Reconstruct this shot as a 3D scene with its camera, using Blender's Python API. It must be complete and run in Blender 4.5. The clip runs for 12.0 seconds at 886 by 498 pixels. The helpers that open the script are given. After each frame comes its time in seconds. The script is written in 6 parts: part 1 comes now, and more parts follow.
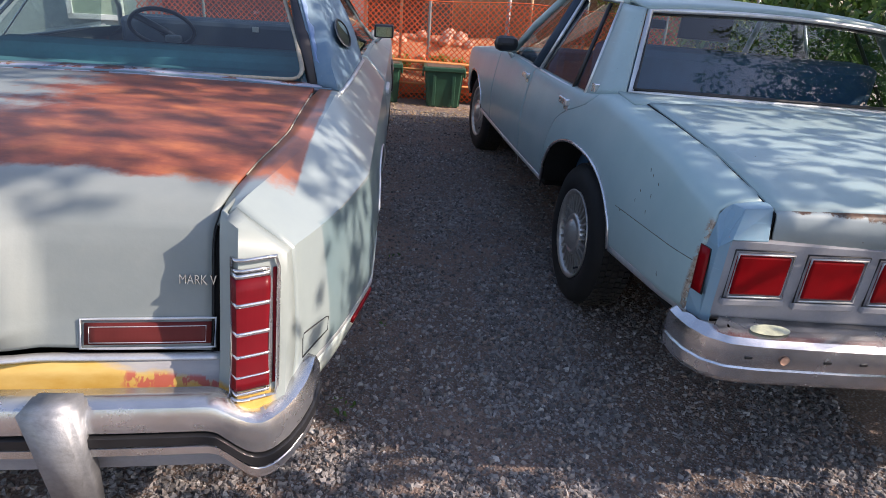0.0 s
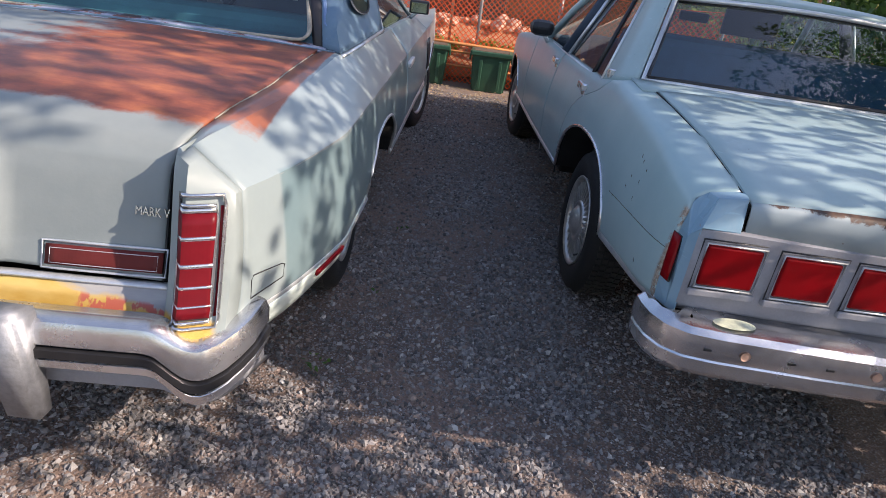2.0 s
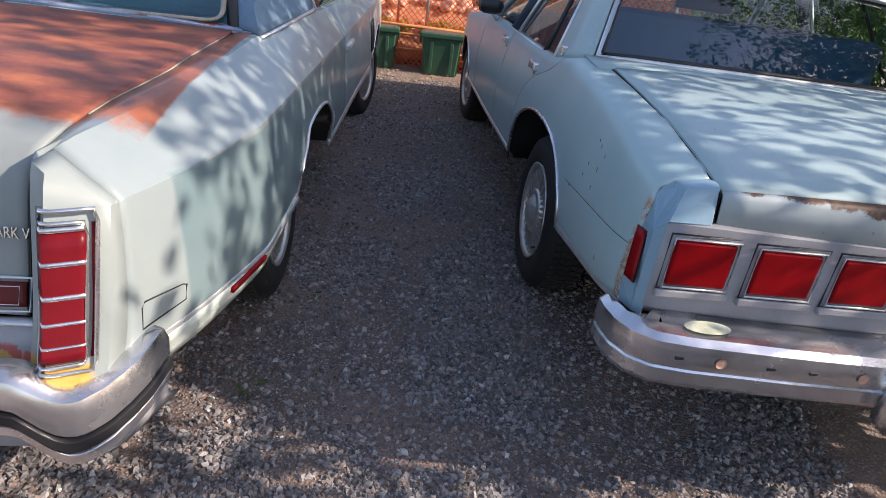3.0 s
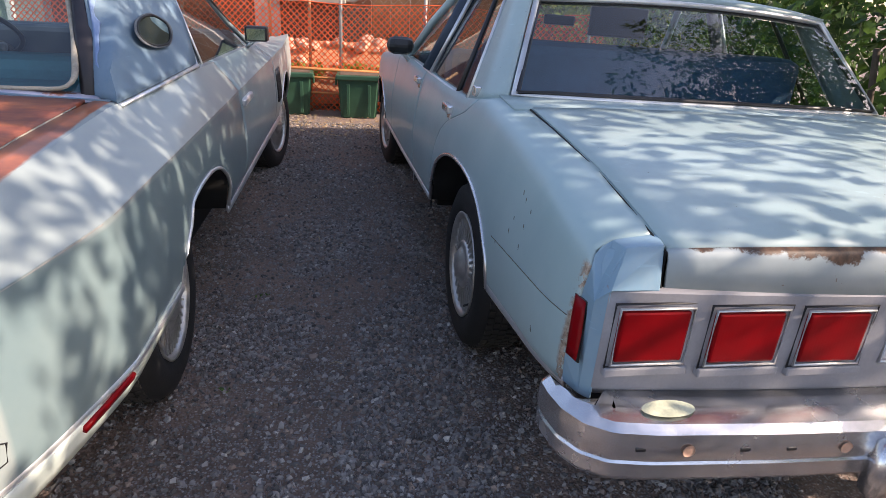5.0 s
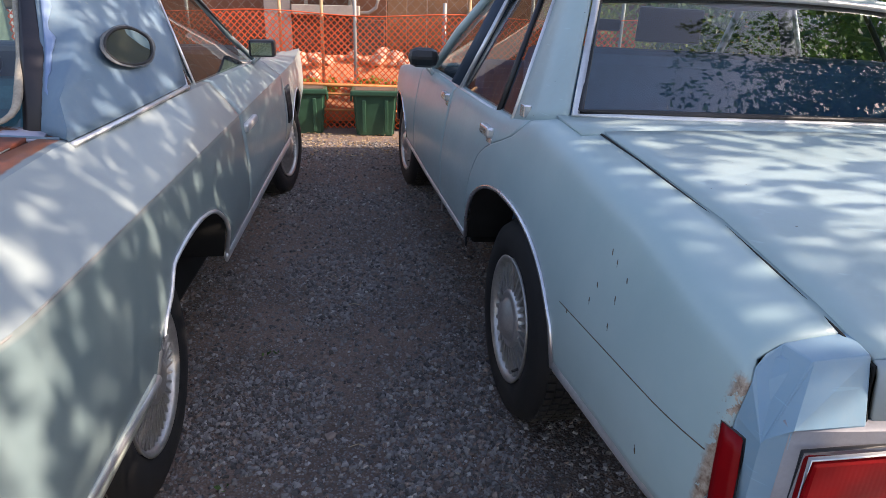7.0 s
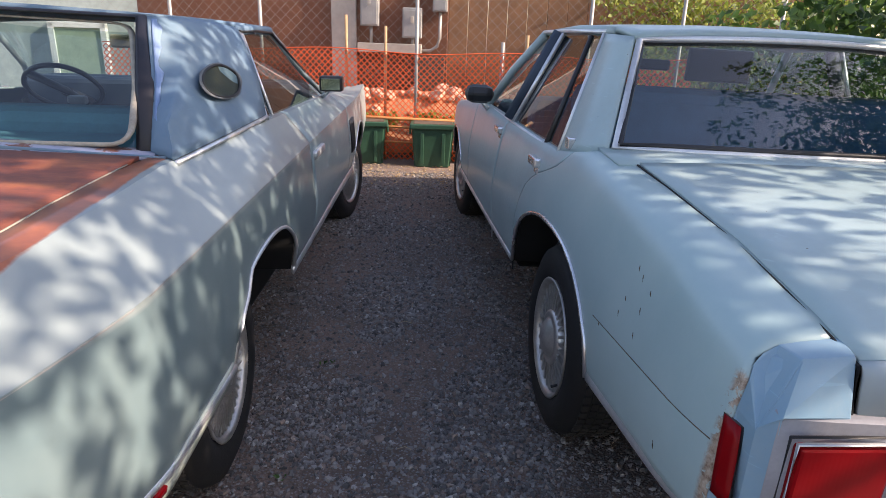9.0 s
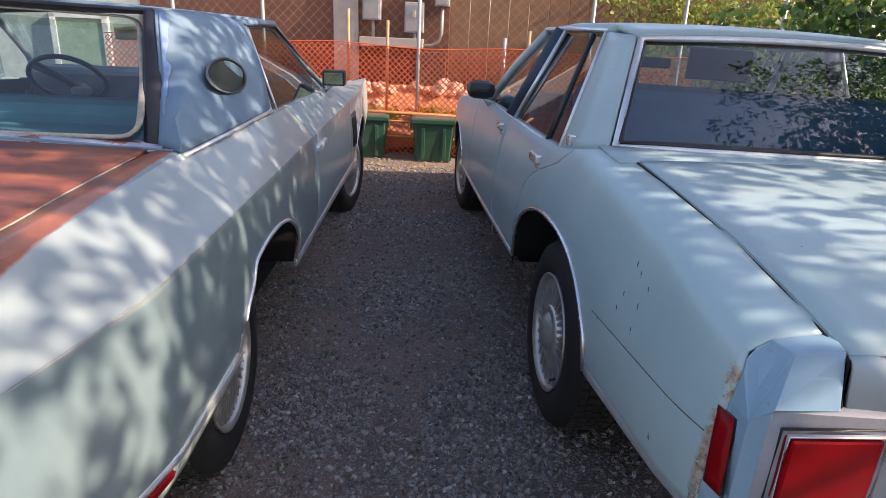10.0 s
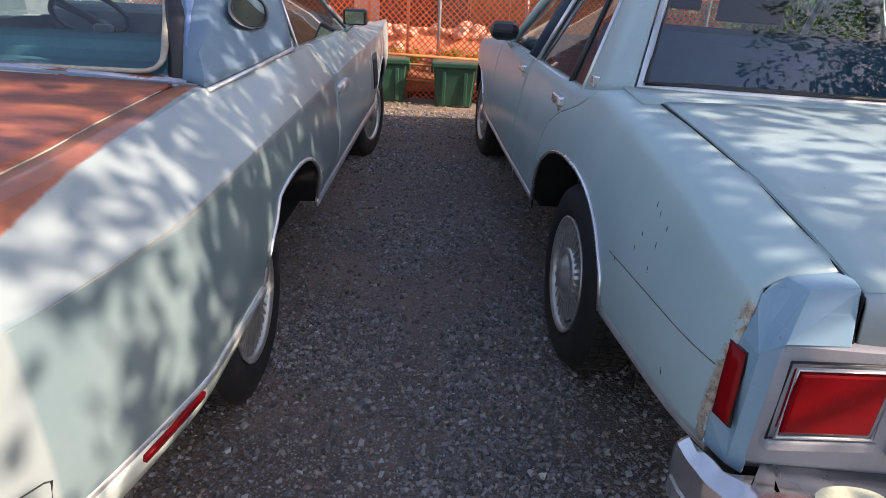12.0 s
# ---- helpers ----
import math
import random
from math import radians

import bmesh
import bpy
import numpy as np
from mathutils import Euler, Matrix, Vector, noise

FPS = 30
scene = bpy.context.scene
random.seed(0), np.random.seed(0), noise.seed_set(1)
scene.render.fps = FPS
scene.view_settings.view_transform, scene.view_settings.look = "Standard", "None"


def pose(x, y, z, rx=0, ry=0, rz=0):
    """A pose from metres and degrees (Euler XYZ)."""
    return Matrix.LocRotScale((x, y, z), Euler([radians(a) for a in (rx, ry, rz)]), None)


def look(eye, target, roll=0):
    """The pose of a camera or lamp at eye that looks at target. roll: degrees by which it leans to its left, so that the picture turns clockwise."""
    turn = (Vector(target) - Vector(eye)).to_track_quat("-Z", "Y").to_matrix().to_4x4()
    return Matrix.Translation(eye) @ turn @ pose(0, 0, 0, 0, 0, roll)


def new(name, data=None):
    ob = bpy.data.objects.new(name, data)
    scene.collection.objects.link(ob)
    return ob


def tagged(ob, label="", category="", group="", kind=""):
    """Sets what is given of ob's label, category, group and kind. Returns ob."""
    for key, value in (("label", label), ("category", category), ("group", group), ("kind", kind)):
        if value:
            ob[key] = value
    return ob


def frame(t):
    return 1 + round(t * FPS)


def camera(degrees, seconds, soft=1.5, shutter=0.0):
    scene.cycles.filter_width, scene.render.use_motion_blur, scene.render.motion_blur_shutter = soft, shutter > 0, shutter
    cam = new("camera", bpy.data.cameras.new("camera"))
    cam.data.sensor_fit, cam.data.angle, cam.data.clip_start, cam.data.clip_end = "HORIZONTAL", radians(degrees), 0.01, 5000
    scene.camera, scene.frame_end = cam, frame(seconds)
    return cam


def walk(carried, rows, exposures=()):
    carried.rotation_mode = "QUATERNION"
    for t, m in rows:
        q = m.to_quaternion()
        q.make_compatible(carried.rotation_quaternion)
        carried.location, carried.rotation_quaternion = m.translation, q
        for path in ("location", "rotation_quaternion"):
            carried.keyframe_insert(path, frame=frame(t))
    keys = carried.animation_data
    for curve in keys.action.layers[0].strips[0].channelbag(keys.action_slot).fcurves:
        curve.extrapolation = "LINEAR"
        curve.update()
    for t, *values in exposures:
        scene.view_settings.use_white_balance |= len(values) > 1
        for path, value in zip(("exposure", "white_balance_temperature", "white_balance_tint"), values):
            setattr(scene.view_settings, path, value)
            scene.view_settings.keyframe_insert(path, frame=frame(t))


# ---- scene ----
cam = camera(70.0, 12.0, 0.45)
PATH = [
    (0, pose(-0.161, -0.430, 1.487, 66.35, -3.68, 2.19)),
    (0.5, pose(-0.049, -0.399, 1.451, 66.27, -6.51, 6.11)),
    (1, pose(0.076, -0.432, 1.468, 65.43, -6.93, 9.20)),
    (1.5, pose(0.103, -0.446, 1.473, 64.85, -6.57, 9.80)),
    (2, pose(0.094, -0.454, 1.449, 64.87, -6.62, 8.60)),
    (2.5, pose(0.134, -0.450, 1.454, 65.15, -6.14, 7.07)),
    (3, pose(0.139, -0.212, 1.404, 64.00, -5.89, 4.63)),
    (5, pose(0.207, 0.087, 1.411, 67.45, -2.98, -2.41)),
    (5.5, pose(0.201, 0.082, 1.423, 68.36, -2.52, -2.73)),
    (6, pose(0.202, 0.113, 1.426, 69.18, -2.01, -1.71)),
    (6.5, pose(0.175, 0.383, 1.384, 68.90, -2.05, -1.83)),
    (7, pose(0.140, 0.566, 1.366, 68.38, -1.59, -1.46)),
    (9, pose(0.158, 0.386, 1.382, 71.26, -1.78, 3.73)),
    (9.5, pose(0.159, 0.380, 1.388, 71.79, -1.89, 3.92)),
    (10, pose(0.151, 0.358, 1.390, 70.78, -2.41, 3.84)),
    (10.5, pose(0.147, 0.328, 1.371, 68.53, -3.14, 4.23)),
    (11, pose(0.147, 0.330, 1.360, 67.46, -2.91, 4.56)),
    (11.5, pose(0.156, 0.321, 1.378, 67.29, -2.25, 4.19)),
    (12, pose(0.150, 0.328, 1.371, 66.08, -2.72, 5.74)),
]
walk(cam, PATH, [(0.0, 1.13, 7000, 19.5), (3.0, 1.19, 7000, 19.5), (5.0, 1.40, 7500, 22), (7.0, 1.48, 7500, 22), (9.0, 1.40, 7500, 22), (12.0, 1.40, 7500, 22)])


# ---- light ----
SUN = Vector((1.0, -0.12, 0.66)).normalized()
world = bpy.data.worlds.new("sky")
scene.world = world
world.use_nodes = True
nt = world.node_tree
sky = nt.nodes.new("ShaderNodeTexSky")
sky.sky_type = "NISHITA"
sky.sun_disc = False
sky.sun_elevation = math.asin(SUN.z)
sky.sun_rotation = math.atan2(SUN.x, SUN.y)
nt.nodes["Background"].inputs[1].default_value = 0.135
nt.links.new(sky.outputs[0], nt.nodes["Background"].inputs[0])
lamp = bpy.data.lights.new("sun", "SUN")
lamp.energy, lamp.angle, lamp.color = 3.2, radians(0.42), (1.0, 0.93, 0.82)
sun = new("sun", lamp)
sun.matrix_world = look(SUN * 30, (0, 0, 0))


# ---- materials ----
def nodes_of(name, rough=0.5, metal=0.0):
    m = bpy.data.materials.new(name)
    m.use_nodes = True
    t = m.node_tree
    b = t.nodes["Principled BSDF"]
    b.inputs["Roughness"].default_value = rough
    b.inputs["Metallic"].default_value = metal
    return m, t, b


def coords(t, kind="Object"):
    return t.nodes.new("ShaderNodeTexCoord").outputs[kind]


def noise_node(t, vec, scale, detail=4, rough=0.6, stretch=None):
    if stretch:
        mp = t.nodes.new("ShaderNodeMapping")
        mp.inputs["Scale"].default_value = stretch
        t.links.new(vec, mp.inputs[0])
        vec = mp.outputs[0]
    n = t.nodes.new("ShaderNodeTexNoise")
    n.inputs["Scale"].default_value, n.inputs["Detail"].default_value, n.inputs["Roughness"].default_value = scale, detail, rough
    t.links.new(vec, n.inputs["Vector"])
    return n.outputs["Fac"]


def ramp(t, fac, stops):
    r = t.nodes.new("ShaderNodeValToRGB")
    e = r.color_ramp.elements
    while len(e) < len(stops):
        e.new(0.5)
    for k, (p, c) in zip(e, stops):
        k.position, k.color = p, (*c, 1) if len(c) == 3 else c
    t.links.new(fac, r.inputs[0])
    return r.outputs[0]


def mixed(t, fac, a, b):
    m = t.nodes.new("ShaderNodeMix")
    m.data_type = "RGBA"
    for sock, v in ((m.inputs[0], fac), (m.inputs[6], a), (m.inputs[7], b)):
        if hasattr(v, "is_output"):
            t.links.new(v, sock)
        else:
            sock.default_value = v if isinstance(v, float) else (*v, 1)
    return m.outputs[2]


def math_node(t, op, a, b=0.0, clamp=False):
    m = t.nodes.new("ShaderNodeMath")
    m.operation, m.use_clamp = op, clamp
    for sock, v in ((m.inputs[0], a), (m.inputs[1], b)):
        if hasattr(v, "is_output"):
            t.links.new(v, sock)
        else:
            sock.default_value = v
    return m.outputs[0]


def bump(t, b, height, strength=0.3, dist=0.002):
    n = t.nodes.new("ShaderNodeBump")
    n.inputs["Strength"].default_value, n.inputs["Distance"].default_value = strength, dist
    t.links.new(height, n.inputs["Height"])
    t.links.new(n.outputs[0], b.inputs["Normal"])


def plain(name, color, rough=0.5, metal=0.0, vary=0.18, scale=9.0, grain=140.0, relief=0.15):
    """A surface with stains at one scale and grain at another."""
    m, t, b = nodes_of(name, rough, metal)
    v = coords(t)
    a, g = noise_node(t, v, scale), noise_node(t, v, grain, 2)
    f = math_node(t, "ADD", math_node(t, "MULTIPLY", a, 0.7), math_node(t, "MULTIPLY", g, 0.3))
    lo, hi = [c * (1 - vary) for c in color], [min(1, c * (1 + vary)) for c in color]
    t.links.new(ramp(t, f, ((0.3, lo), (0.7, hi))), b.inputs["Base Color"])
    r = t.nodes.new("ShaderNodeMapRange")
    r.inputs[3].default_value, r.inputs[4].default_value = max(0.02, rough - 0.12), min(1, rough + 0.12)
    t.links.new(a, r.inputs[0])
    t.links.new(r.outputs[0], b.inputs["Roughness"])
    bump(t, b, g, relief)
    return m


def paint(name, color, fade, rough, coat=0.3, speck=None, metal=0.0, shine=0.5):
    """Old car paint: sun-faded blotches, dust streaks, fine scratches and small chips."""
    m, t, b = nodes_of(name, rough, metal)
    v = coords(t)
    big, fine = noise_node(t, v, 2.6, 5), noise_node(t, v, 55, 4, 0.7)
    streak = noise_node(t, v, 5, 4, 0.6, (1, 1, 0.25))
    c = ramp(t, big, ((0.32, color), (0.68, fade)))
    dust = math_node(t, "MULTIPLY", math_node(t, "MULTIPLY", streak, fine), 0.7, True)
    c = mixed(t, dust, c, (0.36, 0.37, 0.35))
    scratch = ramp(t, noise_node(t, v, 26, 3, 0.4, (0.5, 0.5, 7)), ((0.70, (0, 0, 0)), (0.73, (0.22, 0.22, 0.22))))
    c = mixed(t, scratch, c, [min(1, k * 1.5) for k in fade])
    dots = ramp(t, noise_node(t, v, 95, 2, 0.4), ((0.775, (0, 0, 0)), (0.785, (0.8, 0.8, 0.8))))
    c = mixed(t, dots, c, speck or (0.10, 0.09, 0.08))
    if speck:
        chip = ramp(t, noise_node(t, v, 38, 3, 0.5), ((0.735, (0, 0, 0)), (0.745, (1, 1, 1))))
        c = mixed(t, chip, c, speck)
    t.links.new(c, b.inputs["Base Color"])
    b.inputs["Specular IOR Level"].default_value = shine
    b.inputs["Coat Weight"].default_value, b.inputs["Coat Roughness"].default_value = coat, 0.16
    r = t.nodes.new("ShaderNodeMapRange")
    r.inputs[3].default_value, r.inputs[4].default_value = rough - 0.10, rough + 0.18
    t.links.new(fine, r.inputs[0])
    t.links.new(r.outputs[0], b.inputs["Roughness"])
    bump(t, b, math_node(t, "ADD", fine, math_node(t, "MULTIPLY", big, 2.0)), 0.07)
    return m


PALE = paint("faded_pale_blue_paint", (0.21, 0.30, 0.32), (0.285, 0.365, 0.37), 0.38, 0.25)
VINYL = paint("stripped_blue_roof", (0.065, 0.155, 0.265), (0.14, 0.235, 0.305), 0.6, 0.0, speck=(0.24, 0.29, 0.30), shine=0.25)
STRIPBLUE = paint("bright_blue_undercoat", (0.10, 0.20, 0.42), (0.20, 0.31, 0.50), 0.6, 0.0, speck=(0.30, 0.34, 0.38), shine=0.25)
BLUE = paint("grey_blue_paint", (0.285, 0.415, 0.435), (0.355, 0.475, 0.485), 0.36, 0.25, shine=0.35)
CAPBLUE = paint("bright_blue_end_cap", (0.125, 0.275, 0.39), (0.175, 0.325, 0.43), 0.40, 0.3)
PANEL = plain("grey_lavender_plastic", (0.265, 0.265, 0.285), 0.5, 0, 0.14)
GREENISH = paint("green_stained_paint", (0.46, 0.56, 0.50), (0.60, 0.66, 0.62), 0.5, 0.1)
BUTYL = plain("black_sealant", (0.012, 0.011, 0.016), 0.45)
RUBBER = plain("tyre_rubber", (0.014, 0.014, 0.015), 0.75, 0, 0.3, 14, 200, 0.4)
# tread blocks in a lighter tone than the tyre rubber
TREAD = plain("lighter_tread_rubber", (0.032, 0.030, 0.029), 0.85, 0, 0.4, 14, 200, 0.4)
DARK = plain("dark_underbody", (0.006, 0.006, 0.006), 0.9)
BLACK = plain("black_plastic", (0.018, 0.018, 0.02), 0.4)
TRIM = plain("dull_bright_trim", (0.68, 0.69, 0.70), 0.34, 0.65, 0.15, 12)
CAPMETAL = plain("dusty_bright_wheel_cap", (0.62, 0.61, 0.60), 0.34, 0.75, 0.2, 20)
ALLOY = plain("weathered_wheel_metal", (0.52, 0.51, 0.49), 0.38, 0.7, 0.25, 20)
TEAL = plain("teal_cloth", (0.06, 0.22, 0.27), 0.8)
NAVY = plain("dark_blue_vinyl", (0.035, 0.055, 0.085), 0.6)
SEATBLUE = plain("slate_blue_cloth", (0.045, 0.125, 0.23), 0.85)
GREY = plain("grey_metal_box", (0.30, 0.30, 0.29), 0.6)
GREENBIN = plain("dark_green_plastic", (0.025, 0.085, 0.05), 0.45, 0, 0.2)
SHELF = plain("window_tape", (0.34, 0.31, 0.25), 0.6, 0, 0.35, 18)
WOOD = plain("weathered_post_wood", (0.42, 0.26, 0.14), 0.75, 0, 0.3, 20)
RAIL = plain("orange_brown_rail", (0.62, 0.24, 0.08), 0.7, 0, 0.3, 16)
GALV = plain("galvanised_steel", (0.36, 0.34, 0.32), 0.55, 0.4)
NET = plain("orange_plastic_net", (0.88, 0.12, 0.03), 0.55, 0, 0.2)
STUCCO = plain("brown_stucco_wall", (0.165, 0.070, 0.040), 0.9, 0, 0.25, 3, 90, 0.6)
TANWALL = plain("tan_brown_boards", (0.24, 0.125, 0.065), 0.85, 0, 0.3, 4, 90, 0.5)
TANBOARD = plain("pale_grey_board", (0.42, 0.38, 0.33), 0.8)
SIDING = plain("pale_sage_siding", (0.36, 0.43, 0.41), 0.7)
WHITE = plain("white_window_trim", (0.75, 0.76, 0.73), 0.6)
CURTAIN = plain("green_window_blind", (0.36, 0.45, 0.33), 0.8)
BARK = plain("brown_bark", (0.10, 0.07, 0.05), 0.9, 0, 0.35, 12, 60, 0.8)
ROCK = plain("reddish_rock", (0.52, 0.31, 0.22), 0.85, 0, 0.35, 6, 70, 0.7)
STICKER = plain("worn_pale_sticker", (0.60, 0.62, 0.45), 0.6, 0, 0.3, 25)
CREAM = plain("cream_plastic", (0.70, 0.60, 0.40), 0.5)


def chrome_material():
    m, t, b = nodes_of("pitted_chrome", 0.2, 0.92)
    v = coords(t)
    n, fine = noise_node(t, v, 7, 5), noise_node(t, v, 120, 3)
    t.links.new(ramp(t, n, ((0.3, (0.55, 0.55, 0.56)), (0.7, (0.82, 0.82, 0.84)))), b.inputs["Base Color"])
    r = t.nodes.new("ShaderNodeMapRange")
    r.inputs[3].default_value, r.inputs[4].default_value = 0.10, 0.40
    t.links.new(n, r.inputs[0])
    t.links.new(r.outputs[0], b.inputs["Roughness"])
    bump(t, b, fine, 0.06)
    return m


CHROME = chrome_material()
# scuffed metal, its tone darkened for the shadow that lies on the guard
SCUFFED = plain("scuffed_shadowed_metal", (0.27, 0.28, 0.30), 0.5, 0.55, 0.3, 16, 90, 0.3)


def rusty_deck():
    """Pale paint behind, bare orange primer over the front of the lid, torn edge between."""
    m, t, b = nodes_of("rust_and_pale_paint", 0.55)
    v = coords(t)
    xyz = t.nodes.new("ShaderNodeSeparateXYZ")
    t.links.new(v, xyz.inputs[0])
    edge = noise_node(t, v, 7, 6, 0.7)
    wide = noise_node(t, v, 1.7, 3)
    f = math_node(t, "ADD", xyz.outputs[1], math_node(t, "MULTIPLY", edge, 0.12))
    f = math_node(t, "ADD", f, math_node(t, "MULTIPLY", wide, 0.10))
    # chalky patch left on the far front corner
    far = math_node(t, "SUBTRACT", math_node(t, "MULTIPLY", math_node(t, "SUBTRACT", edge, 0.5), 0.9), math_node(t, "ADD", xyz.outputs[0], 0.70))
    ahead = math_node(t, "MULTIPLY", math_node(t, "ADD", xyz.outputs[1], 0.80), 9.0, True)
    k = math_node(t, "MULTIPLY", math_node(t, "ADD", f, 1.00), 38.0, True)
    k2 = math_node(t, "SUBTRACT", 1.0, math_node(t, "MULTIPLY", math_node(t, "MULTIPLY", far, 6.0, True), ahead))
    k = math_node(t, "MULTIPLY", k, k2)
    rust = ramp(t, noise_node(t, v, 6, 6, 0.65, (1, 2.2, 1)), ((0.30, (0.12, 0.036, 0.024)), (0.5, (0.245, 0.066, 0.034)), (0.72, (0.43, 0.135, 0.050))))
    pale = ramp(t, noise_node(t, v, 3, 5), ((0.3, (0.19, 0.222, 0.222)), (0.7, (0.255, 0.28, 0.27))))
    t.links.new(mixed(t, k, pale, rust), b.inputs["Base Color"])
    b.inputs["Coat Weight"].default_value, b.inputs["Coat Roughness"].default_value = 0.12, 0.2
    bump(t, b, noise_node(t, v, 130, 3), 0.12)
    return m


DECK = rusty_deck()


def chipped_face():
    """Grey-blue lid face whose upper edge has lost its paint."""
    m, t, b = nodes_of("chipped_lid_face", 0.5)
    v = coords(t)
    xyz = t.nodes.new("ShaderNodeSeparateXYZ")
    t.links.new(v, xyz.inputs[0])
    ed = noise_node(t, v, 16, 6, 0.75)
    h = math_node(t, "ADD", xyz.outputs[2], math_node(t, "MULTIPLY", math_node(t, "MULTIPLY", ed, noise_node(t, v, 4, 2)), 0.13))
    k = math_node(t, "MULTIPLY", math_node(t, "SUBTRACT", h, 0.971), 160.0, True)
    spots = ramp(t, noise_node(t, v, 30, 4, 0.6), ((0.69, (0, 0, 0)), (0.71, (1, 1, 1))))
    k = math_node(t, "MAXIMUM", k, spots)
    pale = ramp(t, noise_node(t, v, 5, 5), ((0.3, (0.30, 0.36, 0.38)), (0.7, (0.42, 0.47, 0.47))))
    brown = ramp(t, noise_node(t, v, 60, 4), ((0.35, (0.05, 0.028, 0.02)), (0.7, (0.16, 0.085, 0.05))))
    t.links.new(mixed(t, k, pale, brown), b.inputs["Base Color"])
    bump(t, b, ed, 0.15)
    return m


LIDFACE = chipped_face()


def yellow_sill():
    """Mustard undercoat, grey-lavender paint left on its upper near end."""
    m, t, b = nodes_of("mustard_and_grey_sill", 0.55)
    v = coords(t)
    xyz = t.nodes.new("ShaderNodeSeparateXYZ")
    t.links.new(v, xyz.inputs[0])
    n = noise_node(t, v, 6, 5, 0.6, (1, 2, 3))
    yellow = ramp(t, n, ((0.35, (0.52, 0.31, 0.06)), (0.65, (0.64, 0.44, 0.14))))
    grey = ramp(t, n, ((0.35, (0.25, 0.25, 0.27)), (0.65, (0.36, 0.35, 0.34))))
    k = math_node(t, "ADD", math_node(t, "MULTIPLY", xyz.outputs[0], 0.22), xyz.outputs[2])
    k = math_node(t, "ADD", k, math_node(t, "MULTIPLY", math_node(t, "SUBTRACT", n, 0.5), 0.10))
    k = math_node(t, "MULTIPLY", math_node(t, "SUBTRACT", k, 0.572), 60.0, True)
    near = math_node(t, "MULTIPLY", math_node(t, "SUBTRACT", -0.03, xyz.outputs[0]), 40.0, True)
    c = mixed(t, math_node(t, "MULTIPLY", k, near), yellow, grey)
    # red scrawl rubbed over it
    red = math_node(t, "MULTIPLY", math_node(t, "SUBTRACT", noise_node(t, v, 34, 3, 0.6, (1.5, 1, 0.8)), 0.47), 16.0, True)
    line = math_node(t, "ADD", xyz.outputs[2], math_node(t, "MULTIPLY", xyz.outputs[0], 0.06))
    red = math_node(t, "MULTIPLY", red, math_node(t, "MULTIPLY", math_node(t, "SUBTRACT", 0.020, math_node(t, "ABSOLUTE", math_node(t, "SUBTRACT", line, 0.598))), 120.0, True))
    red = math_node(t, "MULTIPLY", red, math_node(t, "MULTIPLY", math_node(t, "SUBTRACT", 0.115, math_node(t, "ABSOLUTE", math_node(t, "ADD", xyz.outputs[0], 0.20))), 60.0, True))
    c = mixed(t, math_node(t, "MULTIPLY", red, 0.85), c, (0.46, 0.075, 0.07))
    t.links.new(c, b.inputs["Base Color"])
    bump(t, b, noise_node(t, v, 90, 3), 0.15)
    return m


SILL = yellow_sill()


def lens_material(name, color):
    m, t, b = nodes_of(name, 0.38)
    v = coords(t)
    t.links.new(ramp(t, noise_node(t, v, 8, 3), ((0.3, [c * 0.7 for c in color]), (0.7, color))), b.inputs["Base Color"])
    b.inputs["Coat Weight"].default_value, b.inputs["Coat Roughness"].default_value = 0.05, 0.15
    b.inputs["Specular IOR Level"].default_value = 0.15
    w = t.nodes.new("ShaderNodeTexWave")
    w.inputs["Scale"].default_value = 38
    t.links.new(v, w.inputs[0])
    bump(t, b, w.outputs["Fac"], 0.05, 0.001)
    return m


def stained(name, base, stain, scale, lo, box=None, rough=0.5):
    """Paint with flaked patches, inside a box of the thing's own axes where one is given."""
    m, t, b = nodes_of(name, rough)
    v = coords(t)
    edge = noise_node(t, v, scale, 6, 0.7)
    k = ramp(t, edge, ((lo, (0, 0, 0)), (lo + 0.025, (1, 1, 1))))
    if box:
        xyz = t.nodes.new("ShaderNodeSeparateXYZ")
        t.links.new(v, xyz.inputs[0])
        for i, (a, c, soft) in box.items():
            wob = math_node(t, "ADD", xyz.outputs[i], math_node(t, "MULTIPLY", math_node(t, "SUBTRACT", edge, 0.5), soft))
            k = math_node(t, "MULTIPLY", k, math_node(t, "MULTIPLY", math_node(t, "SUBTRACT", wob, a), 90.0, True))
            k = math_node(t, "MULTIPLY", k, math_node(t, "MULTIPLY", math_node(t, "SUBTRACT", c, wob), 90.0, True))
    fine = noise_node(t, v, 70, 4, 0.7)
    c0 = ramp(t, noise_node(t, v, 2.6, 5), ((0.32, base[0]), (0.68, base[1])))
    c1 = ramp(t, fine, ((0.35, stain[0]), (0.65, stain[1])))
    t.links.new(mixed(t, k, c0, c1), b.inputs["Base Color"])
    b.inputs["Coat Weight"].default_value, b.inputs["Coat Roughness"].default_value = 0.15, 0.2
    bump(t, b, math_node(t, "ADD", fine, k), 0.12)
    return m


